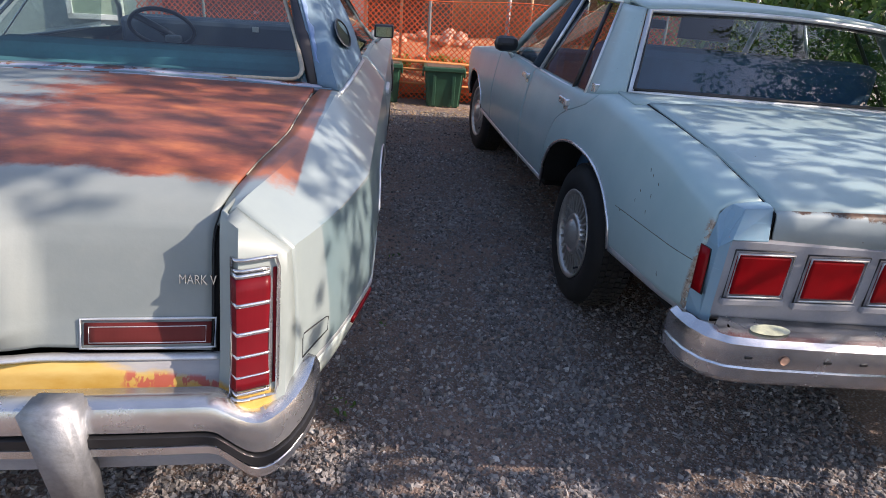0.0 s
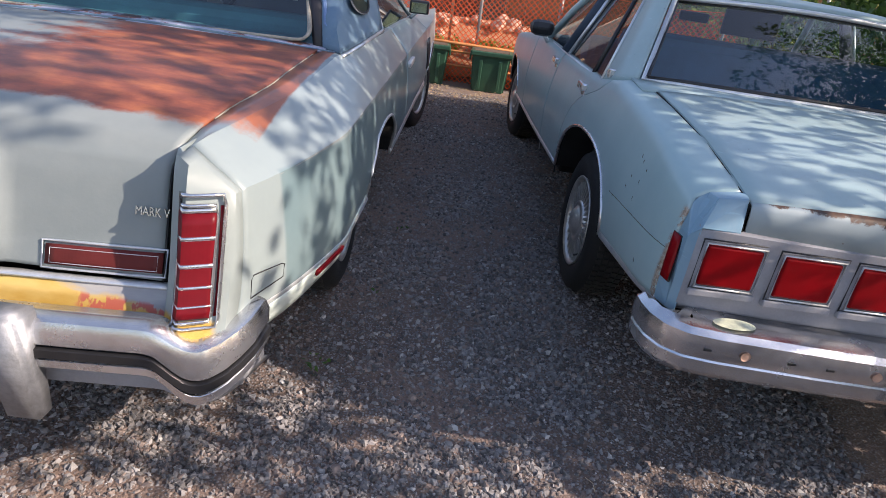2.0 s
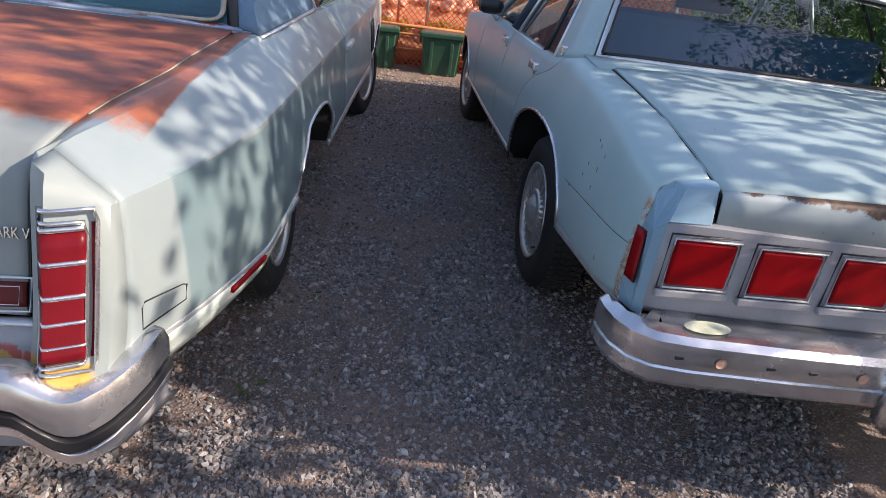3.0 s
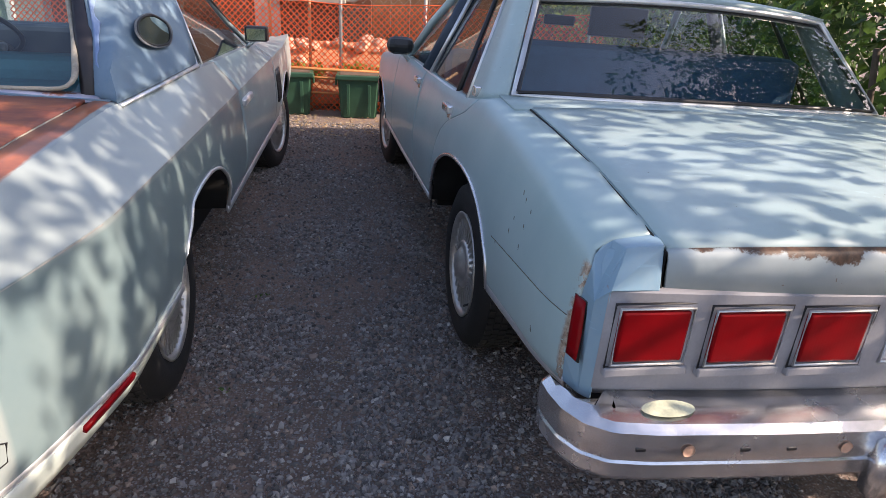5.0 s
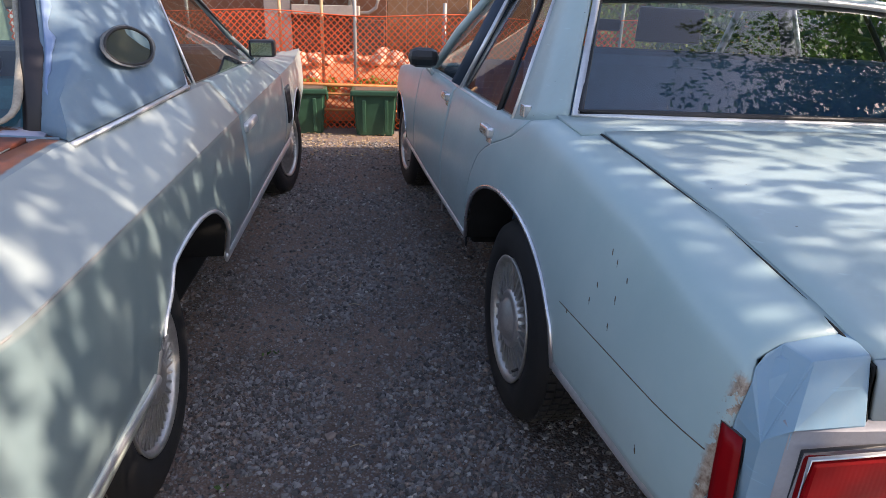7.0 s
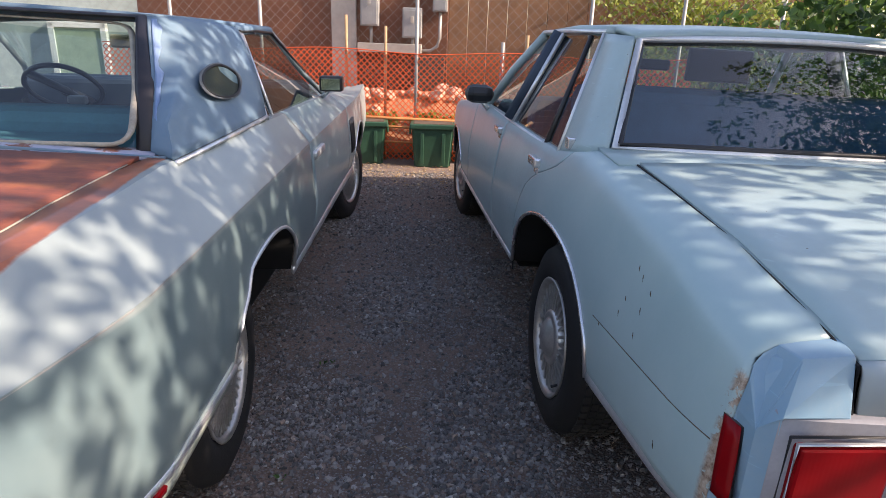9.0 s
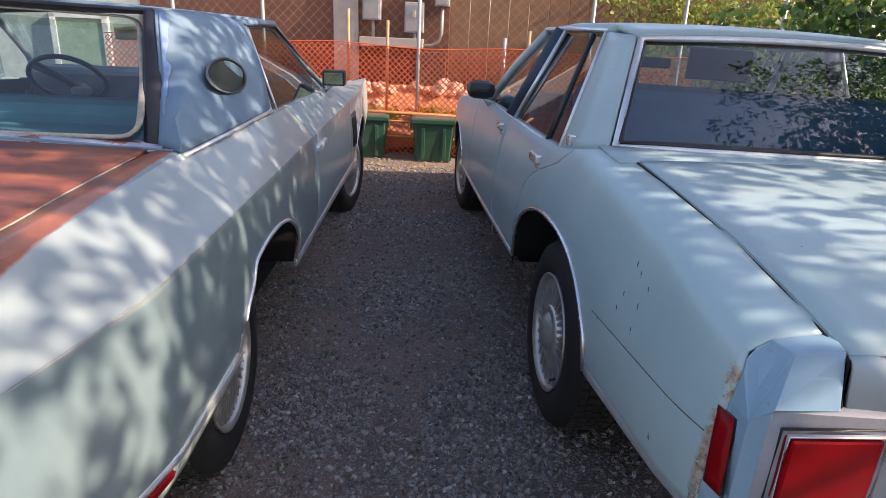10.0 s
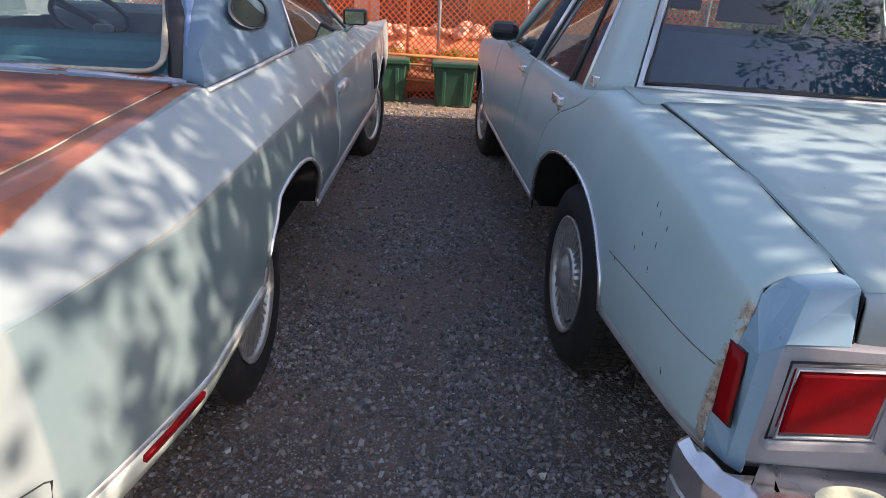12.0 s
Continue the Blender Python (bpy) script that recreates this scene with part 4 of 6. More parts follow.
sw = tube("steering_wheel", [(-1.22 + 0.195 * math.cos(a), 1.36 - 0.07 * math.sin(a), 1.12 + 0.125 * math.sin(a)) for a in np.linspace(0, 2 * math.pi, 33)[:-1]], 0.013, BLACK, coupe, "thin black steering wheel", closed=True)
tube("steering_spoke", [(-1.36, 1.32, 1.20), (-1.22, 1.38, 1.10), (-1.14, 1.42, 1.02)], 0.022, BLACK, sw)
tube("steering_column", [(-1.22, 1.38, 1.10), (-1.22, 1.65, 0.98)], 0.03, BLACK, sw)
box("wheel_hub", (-1.20, 1.33, 1.03), (-1.10, 1.37, 1.08), PANEL, sw, "pale steering wheel hub", 0.015)
box("rear_view_mirror", (-0.94, 1.34, 1.335), (-0.78, 1.36, 1.40), CREAM, coupe, "cream-edged inside mirror", 0.01)
# final stations from the rear, heights and tail taper, shaped to fit the camera's view
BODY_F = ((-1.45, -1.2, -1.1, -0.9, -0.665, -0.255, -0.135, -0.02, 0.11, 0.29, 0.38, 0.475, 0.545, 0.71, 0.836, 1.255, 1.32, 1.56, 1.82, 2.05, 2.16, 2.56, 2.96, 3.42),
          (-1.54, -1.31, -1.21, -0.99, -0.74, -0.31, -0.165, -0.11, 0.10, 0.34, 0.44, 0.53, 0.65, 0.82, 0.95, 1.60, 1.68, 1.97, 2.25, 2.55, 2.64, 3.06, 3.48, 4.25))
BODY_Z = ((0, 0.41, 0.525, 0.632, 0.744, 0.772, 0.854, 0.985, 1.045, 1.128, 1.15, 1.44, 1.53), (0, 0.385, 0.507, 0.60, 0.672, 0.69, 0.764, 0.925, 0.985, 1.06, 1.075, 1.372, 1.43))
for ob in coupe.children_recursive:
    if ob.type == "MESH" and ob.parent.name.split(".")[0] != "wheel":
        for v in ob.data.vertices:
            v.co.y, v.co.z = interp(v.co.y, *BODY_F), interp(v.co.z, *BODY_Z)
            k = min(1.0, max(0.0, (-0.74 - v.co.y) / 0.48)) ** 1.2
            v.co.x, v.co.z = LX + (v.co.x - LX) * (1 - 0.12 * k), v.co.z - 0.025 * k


# ---- grey-blue four-door saloon ----
saloon = thing("saloon", pose(0.429, 2.284, 0.0, 0, 1.7, 8.31), "grey-blue four-door saloon with chrome bumper", "car")
CX = 0.92
TOP_F = (-1.03, -0.92, -0.65, -0.3, 0.1, 0.40, 2.2, 2.7, 3.4, 4.15)
TOP_Z = (0.918, 0.945, 0.99, 1.02, 1.045, 1.0, 0.985, 0.95, 0.885, 0.81)
TOP_X = (0.09, 0.092, 0.080, 0.080, 0.085, 0.055, 0.05, 0.06, 0.08, 0.12)


def mirror_c(p):
    return (2 * CX - p[0], p[1], p[2])


def saloon_x(f, z):
    if z < 0.645:
        x = -0.03 + (0.645 - z) * 0.06
    else:
        x = -0.03 + 0.040 * ((z - 0.645) / 0.305) ** 1.6
    x += 0.06 * max(0, f - 2.9) ** 2 + 0.5 * max(0, -0.80 - f) ** 2
    return x


def saloon_bottom(f):
    b = interp(f, (-1.05, -0.36, 0.70, 1.7, 4.15), (0.585, 0.515, 0.465, 0.44, 0.42))
    return max(b, arch(f, 0.17, 0.54, b, 0.785), arch(f, 3.18, 0.43, b, 0.70))


def saloon_side(name, f0, f1, n, flip=False, label="", deck=False):
    """f0 and f1 give the panel's ends by height."""
    rows = []
    for i in range(n + 1):
        u, row = i / n, []
        for kind, v in [("s", k / 12) for k in range(13)] + [("c", k / 3) for k in range(1, 4)] + ([("t", k / 2) for k in range(1, 3)] if deck else []):
            zz = lerp(0.4, 0.95, v) if kind == "s" else 0.99
            f = lerp(f0(zz), f1(zz), u)
            tz, tx = interp(f, TOP_F, TOP_Z), interp(f, TOP_F, TOP_X)
            zs = tz - 0.055
            if kind == "s":
                z = lerp(saloon_bottom(f), zs, v)
                p = (saloon_x(f, z), f, z)
            elif kind == "c":
                a = math.pi / 2 * v
                x0 = saloon_x(f, zs)
                p = (lerp(x0, tx, 1 - math.cos(a)), f, lerp(zs, tz, math.sin(a)))
            else:
                xi = 0.158 if f < 0.02 else lerp(0.158, 0.10, min(1, (f - 0.02) / 0.2))
                p = (lerp(tx, max(xi, tx + 0.005), v), f, tz + 0.008 * v)
            row.append(mirror_c(p) if flip else p)
        rows.append(row)
    return sheet(name, rows, BLUEQ if deck else BLUE, saloon, 0.01, label, sharp=35)


def rear_cut(z):
    return interp(z, (0.40, 0.55, 0.627, 0.723, 0.854, 1.0), (0.72, 0.71, 0.685, 0.62, 0.435, 0.21))


for flip in (False, True):
    s = (lambda p: mirror_c(p)) if flip else (lambda p: p)
    saloon_side("rear_quarter_panel", lambda z: -0.985 if z < 0.96 else -0.972, lambda z: rear_cut(z) - 0.004, 70, flip, "grey-blue rear quarter panel with small scratches", True)
    rd = saloon_side("rear_door", lambda z: rear_cut(z) + 0.004, lambda z: 1.298, 30, flip, "grey-blue rear door")
    fd = saloon_side("front_door", lambda z: 1.306, lambda z: 2.32, 24, flip, "grey-blue front door")
    saloon_side("front_wing", lambda z: 2.328, lambda z: 4.13, 50, flip, "grey-blue front wing")
    tube("door_seam", [s((saloon_x(rear_cut(z), z) + 0.001, rear_cut(z), z)) for z in np.linspace(0.42, 0.93, 14)], 0.004, BLACK, saloon)
    tube("door_seam", [s((saloon_x(1.302, z) + 0.001, 1.302, z)) for z in np.linspace(0.38, 0.93, 8)], 0.003, TRIM, saloon)
    for c, half in ((0.17, 0.54), (3.18, 0.43)):
        pts, wall = [], []
        for k in range(33):
            f = c - half + 2 * half * k / 32
            z = saloon_bottom(f)
            pts.append(s((saloon_x(f, z) - 0.005, f, z)))
            wall.append([s((saloon_x(f, z) + 0.004, f, z)), s((0.35, f, z - 0.01))])
        tube("wheel_arch_trim", pts, 0.008, CHROME, saloon, "chrome wheel arch lip")
        sheet("wheel_arch", wall, DARK, saloon, 0.006, "black wheel housing")
    tube("sill_moulding", [s((saloon_x(f, 0.45) - 0.005, f, saloon_bottom(f) + 0.006)) for f in np.linspace(0.715, 2.74, 14)], 0.01, TRIM, saloon, "bright sill strip", flat=(0.007, 0.014))
    tube("sill_moulding", [s((saloon_x(f, 0.48) - 0.005, f, saloon_bottom(f) + 0.006)) for f in np.linspace(-0.99, -0.375, 10)], 0.01, TRIM, saloon, "bright sill strip", flat=(0.007, 0.016))
    tube("body_crease", [s((saloon_x(f, interp(f, (-0.97, -0.36), (0.742, 0.70))) - 0.0048, f, interp(f, (-0.97, -0.36), (0.742, 0.70)))) for f in np.linspace(-0.96, -0.37, 14)], 0.0013, BARK, saloon, "thin rusty body crease")
    for dr, f in ((rd, 0.50), (fd, 1.35)):
        hx = saloon_x(f, 0.915)
        a, b = s((hx - 0.026, f - 0.005, 0.912)), s((hx + 0.004, f + 0.115, 0.947))
        h = box("door_handle", [min(p, q) for p, q in zip(a, b)], [max(p, q) for p, q in zip(a, b)], CHROME, dr, "chrome push-button handle", 0.007)
        a, b = s((hx - 0.010, f - 0.008, 0.887)), s((hx + 0.004, f + 0.06, 0.910))
        box("handle_recess", [min(p, q) for p, q in zip(a, b)], [max(p, q) for p, q in zip(a, b)], CHROME, h, "", 0.003)
    # blue end cap on the corner: five flat facets
    fa, ft = -0.985, -0.972
    ta, tt, tx = interp(fa, TOP_F, TOP_Z), interp(ft, TOP_F, TOP_Z), interp(ft, TOP_F, TOP_X)
    za, zt, xt = ta - 0.055, tt - 0.055, saloon_x(ft, tt - 0.055)
    front = [(saloon_x(fa, 0.585), fa, 0.585), (saloon_x(fa, 0.65), fa, 0.65), (saloon_x(fa, 0.82), fa, 0.82), (saloon_x(fa, za), fa, za)]
    front += [(lerp(xt, tx, 1 - math.cos(q)), lerp(fa, ft, min(1, q)), lerp(zt, tt, math.sin(q))) for q in (0.35, 0.75, 1.15, math.pi / 2)] + [(0.158, ft, tt + 0.008)]
    ridge = [(0.008, -1.040, 0.585), (0.008, -1.040, 0.82), (0.060, -1.026, 0.930), (0.143, -1.030, 0.938)]
    inner = [(0.026, -1.062, 0.585), (0.026, -1.062, 0.850), (0.133, -1.064, 0.850)]
    bm = bmesh.new()
    fv, rv_, iv = ([bm.verts.new(s(p)) for p in row] for row in (front, ridge, inner))
    for loop in (fv[:3] + [rv_[1], rv_[0]], fv[2:7] + [rv_[2], rv_[1]], fv[6:] + [rv_[3], rv_[2]], [rv_[0], rv_[1], iv[1], iv[0]], [rv_[1], rv_[2], rv_[3], iv[2], iv[1]]):
        bm.faces.new(loop)
    bmesh.ops.recalc_face_normals(bm, faces=bm.faces)
    cap = part("corner_cap", bm, CAPBLUE, saloon, "brighter blue plastic corner cap")
    sol = cap.modifiers.new("thickness", "SOLIDIFY")
    sol.thickness, sol.offset = 0.008, 0
    bev = cap.modifiers.new("edge", "BEVEL")
    bev.width, bev.segments = 0.003, 2
    # side marker
    sm = [[s((saloon_x(max(f, -0.985), z) - 0.005 + 0.20 * max(0, -0.985 - f), f + 0.22 * (z - 0.74), z)) for z in np.linspace(0.668, 0.800, 6)] for f in np.linspace(-1.024, -0.984, 4)]
    mk = sheet("side_marker_lamp", sm, LENS, saloon, 0.008, "slim red side marker lamp")
    tube("lamp_frame", [sm[0][0], sm[0][-1], sm[-1][-1], sm[-1][0]], 0.0045, BLACK, mk, closed=True)
    # greenhouse
    q0, q1 = Vector((0.040, 0.385, 0.99)), Vector((0.235, 0.63, 1.41))
    r0, r1 = Vector((0.122, 0.115, 1.056)), Vector((0.265, 0.41, 1.40))
    rows = []
    for i in range(13):
        v = i / 12
        a, b = q0.lerp(q1, v), r0.lerp(r1, v)
        rows.append([s(tuple(a.lerp(b, u) + Vector((-0.02, -0.045, 0)) * math.sin(math.pi * u))) for u in np.linspace(0, 1, 9)])
    sheet("rear_pillar", rows, BLUE, saloon, 0.012, "broad grey-blue rear roof pillar")
    tube("window_trim", [s(tuple(q0 + Vector((-0.006, 0.01, -0.005)))), s(tuple(q1 + Vector((-0.006, 0.01, 0))))], 0.009, TRIM, saloon, "bright window edge strip")
    b0, t0 = Vector((0.038, 1.235, 0.99)), Vector((0.235, 1.225, 1.41))
    bb, bt = Vector((0.038, 1.385, 0.99)), Vector((0.235, 1.335, 1.408))
    a0, a1 = Vector((0.045, 2.12, 0.98)), Vector((0.238, 1.63, 1.405))
    quad_pane("quarter_window", s((0.046, 0.42, 1.0)), s((0.045, 0.575, 1.0)), s((0.225, 0.775, 1.392)), s((0.225, 0.655, 1.392)), GLASS, saloon, "small fixed rear side window", 0.004)
    quad_pane("rear_door_window", s((0.045, 0.60, 1.0)), s(tuple(b0 + Vector((0.003, -0.02, 0.01)))), s(tuple(t0 + Vector((0, -0.02, -0.02)))), s((0.225, 0.80, 1.392)), GLASS, rd, "rear door window", 0.004)
    quad_pane("front_door_window", s(tuple(bb + Vector((0.003, 0.02, 0.01)))), s(tuple(a0 + Vector((0.003, -0.06, 0.02)))), s(tuple(a1 + Vector((0, 0.0, -0.02)))), s(tuple(bt + Vector((0, 0.02, -0.02)))), GLASS, fd, "front door window", 0.004)
    tube("window_divider", [s((0.040, 0.587, 0.995)), s((0.226, 0.787, 1.40))], 0.011, BLACK, saloon, "black window divider")
    tube("centre_pillar", [s(tuple(b0.lerp(bb, 0.5))), s(tuple(t0.lerp(bt, 0.5)))], 0.02, NAVY, saloon, "bright-edged dark centre pillar", flat=(0.014, 0.045))
    tube("centre_pillar_trim", [s(tuple(b0 + Vector((-0.008, 0, 0)))), s(tuple(t0 + Vector((-0.008, 0, 0))))], 0.011, TRIM, saloon)
    tube("windscreen_pillar", [s(tuple(a0)), s(tuple(a0.lerp(a1, 0.5) + Vector((-0.008, 0.015, 0.01)))), s(tuple(a1))], 0.02, BLUE, saloon, "slanting windscreen pillar", flat=(0.022, 0.022))
    tube("drip_moulding", [s(tuple(q1 + Vector((0.0, 0.0, 0.008)))), s((0.230, 1.15, 1.422)), s(tuple(a1 + Vector((-0.008, 0, 0.012)))), s(tuple(a0.lerp(a1, 0.5) + Vector((-0.02, 0.02, 0.02)))), s(tuple(a0 + Vector((-0.01, 0.0, 0.02))))], 0.009, TRIM, saloon, "bright drip moulding")
    tube("sill_trim", [s((0.034, 0.39, 0.99)), s((0.030, 1.2, 0.988)), s((0.036, 2.1, 0.978))], 0.007, TRIM, saloon, "bright strip below the side windows")
    tube("roof_side", [s((0.268, 0.62, 1.42)), s((0.27, 1.10, 1.43)), s((0.276, 1.63, 1.412))], 0.03, BLUE, saloon, flat=(0.04, 0.02))
    wheel(saloon, 0.04 if not flip else 2 * CX - 0.04, 0.235, 0.335, 0.345, 0.215, 1 if flip else -1, "disc")
    wheel(saloon, 0.03 if not flip else 2 * CX - 0.03, 3.18, 0.335, 0.34, 0.215, 1 if flip else -1, "disc", 4)

box("pillar_badge", (0.036, 0.285, 1.022), (0.064, 0.325, 1.062), CHROME, saloon, "small chrome pillar badge", 0.004)
# scratches and chips on the near quarter
for f, z, d in ((-0.545, 0.897, 0.012), (-0.576, 0.885, 0.014), (-0.631, 0.871, 0.010), (-0.513, 0.772, 0.014), (-0.612, 0.821, 0.016), (-0.614, 0.763, 0.014), (-0.805, 0.618, 0.016), (-0.528, 0.816, 0.010), (-0.42, 0.70, 0.008)):
    tube("scratch", [(saloon_x(f, z + d / 2) - 0.0045, f + 0.003, z + d / 2), (saloon_x(f, z) - 0.0055, f, z), (saloon_x(f, z - d / 2) - 0.0045, f - 0.002, z - d / 2)], 0.0014, BARK, saloon, "small dark scratch", 5)
# roof
rows = []
for i in range(15):
    f = lerp(0.40, 1.68, i / 14)
    xe, ze = interp(f, (0.40, 0.63, 1.68), (0.262, 0.262, 0.275)), interp(f, (0.40, 0.6, 1.2, 1.68), (1.402, 1.428, 1.438, 1.408))
    rows.append([(lerp(xe, 2 * CX - xe, j / 22), f - (0.045 if i < 2 else 0.0) * (1 - (j / 11 - 1) ** 2), ze + 0.030 * (1 - abs(j / 11 - 1) ** 2.4)) for j in range(23)])
sheet("roof", rows, BLUE, saloon, 0.02, "smooth grey-blue roof")
# rear window with bright surround
R0, R1 = Vector((0.138, 0.105, 1.062)), Vector((0.276, 0.397, 1.393))
S0, S1 = Vector(mirror_c(R0)), Vector(mirror_c(R1))
mb, mt = Vector((CX, 0.01, 1.075)), Vector((CX, 0.33, 1.420))


def curve3(a, m, b, n=12):
    return [tuple(Vector(a).lerp(Vector(b), k / n) + (Vector(m) - (Vector(a) + Vector(b)) / 2) * (1 - (2 * k / n - 1) ** 2)) for k in range(n + 1)]


tube("rear_window_surround", curve3(R0, mb, S0) + curve3(S1, mt, R1), 0.014, TRIM, saloon, "bright rear window surround", closed=True, flat=(0.013, 0.011))
low, up = curve3(R0 + Vector((0.015, 0, 0.012)), mb + Vector((0, 0, 0.012)), S0 + Vector((-0.015, 0, 0.012))), curve3(R1 + Vector((0.012, 0, -0.01)), mt + Vector((0, 0, -0.01)), S1 + Vector((-0.012, 0, -0.01)))
pane = sheet("rear_window", [[tuple(Vector(a).lerp(Vector(b), k / 8) + Vector((0, -0.012, 0.012)) * math.sin(math.pi * k / 8)) for a, b in zip(low, up)] for k in range(9)], GLASS, saloon, 0, "large rear window reflecting leaves")
pane.visible_shadow = False
tube("window_seal", [tuple(Vector(p) + Vector((0, 0.006, 0))) for p in low + up[::-1]], 0.011, BLACK, saloon, closed=True)
# boot lid
LF = (-0.08, -0.35, -0.65, -0.86, -0.97, -1.03)
LZ = (1.048, 1.028, 1.0, 0.966, 0.944, 0.93)
rows = []
for i in range(21):
    f = lerp(LF[0], LF[-1], i / 20)
    z = interp(f, LF[::-1], LZ[::-1])
    rows.append([(lerp(0.150, 2 * CX - 0.150, j / 24), f - 0.05 * (1 - (j / 12 - 1) ** 2) * (1 if i < 3 else 0.8), z + 0.022 * (1 - abs(j / 12 - 1) ** 2.5)) for j in range(25)])
boot = sheet("boot_lid", rows, BLUE, saloon, 0.012, "grey-blue boot lid dappled with sun")
rows = []
for v, df in ((0.0, 0.0), (0.08, -0.012), (0.2, -0.016), (1.0, -0.024)):
    rows.append([(lerp(0.147, 2 * CX - 0.147, j / 24), -1.032 + df - 0.042 * (1 - (j / 12 - 1) ** 2), lerp(0.931 + 0.022 * (1 - abs(j / 12 - 1) ** 2.5), 0.852, v)) for j in range(25)])
sheet("lid_face", rows, LIDFACE, boot, 0.01, "lid edge with chipped rusty paint", sharp=60)
tube("lid_seam", [(interp(f, (-1.05, -0.08), (0.143, 0.143)), f, interp(f, LF[::-1], LZ[::-1]) - 0.002) for f in np.linspace(-0.08, -1.04, 14)] + [(0.137, -1.058, 0.853)], 0.0036, DARK, saloon)
rows = [[(lerp(0.09, 2 * CX - 0.09, j / 16), lerp(0.13, -0.075, v) - 0.06 * (1 - (j / 8 - 1) ** 2), lerp(1.043, 1.056, 1 - v) + 0.02 * (1 - (j / 8 - 1) ** 2)) for j in range(17)] for v in (0, 0.5, 1)]
sheet("window_cowl", rows, BLUE, saloon, 0.008, "strip between rear window and boot lid")
for k in range(3):
    box("lid_mark", (0.30 + 0.022 * k, -1.062, 0.886), (0.315 + 0.022 * k, -1.05, 0.895), BLACK, boot, "small dark old badge hole", 0.002)

# lamp panel
rows = [[(lerp(0.022, 2 * CX - 0.022, j / 24), f - 0.042 * (1 - (j / 12 - 1) ** 2), z) for j in range(25)] for f, z in ((-1.045, 0.852), (-1.058, 0.846), (-1.060, 0.72), (-1.058, 0.62), (-1.045, 0.595))]
lampp = sheet("lamp_panel", rows, PANEL, saloon, 0.012, "grey-lavender tail lamp panel", sharp=50)
XL = ((0.039, 0.222), (0.253, 0.441), (0.470, 0.650))
for flip in (False, True):
    for a, b in XL:
        if flip:
            a, b = 2 * CX - b, 2 * CX - a
        fl = -1.064 - 0.042 * (1 - ((a + b) / 2 / CX - 1) ** 2)
        lp = box("tail_lamp", (a + 0.012, fl - 0.010, 0.690), (b - 0.012, fl + 0.02, 0.812), LENS, saloon, "square red tail lamp in a bright frame", 0.006)
        tube("lamp_frame", [(a + 0.006, fl - 0.008, 0.684), (b - 0.006, fl - 0.008, 0.684), (b - 0.006, fl - 0.008, 0.819), (a + 0.006, fl - 0.008, 0.819)], 0.0036, TRIM, lp, closed=True)
        tube("lamp_bezel", [(a - 0.004, fl - 0.002, 0.676), (b + 0.004, fl - 0.002, 0.676), (b + 0.004, fl - 0.002, 0.828), (a - 0.004, fl - 0.002, 0.828)], 0.003, BLACK, lp, closed=True)
        box("lamp_ledge", (a - 0.006, fl - 0.012, 0.655), (b + 0.006, fl + 0.01, 0.677), PANEL, lp, "grey ledge below the lamp", 0.004)
    a, b = (0.705, 0.785) if not flip else (2 * CX - 0.785, 2 * CX - 0.705)
    rv = box("reversing_lamp", (a, -1.108, 0.690), (b, -1.07, 0.812), CLEARLENS, saloon, "clear ribbed reversing lamp", 0.006)
    tube("lamp_frame", [(a, -1.106, 0.684), (b, -1.106, 0.684), (b, -1.106, 0.819), (a, -1.106, 0.819)], 0.005, TRIM, rv, closed=True)

# rear bumper
bo = new("rear_bumper")
bo.parent = saloon
tagged(bo, "wide scuffed chrome rear bumper with bolt holes")


def sbump(u):
    return poly_at([(-0.062, -0.985, 0), (-0.062, -1.03, 0), (-0.052, -1.09, 0), (-0.022, -1.145, 0), (0.03, -1.180, 0), (0.12, -1.196, 0), (0.40, -1.216, 0), (CX, -1.236, 0)], u)


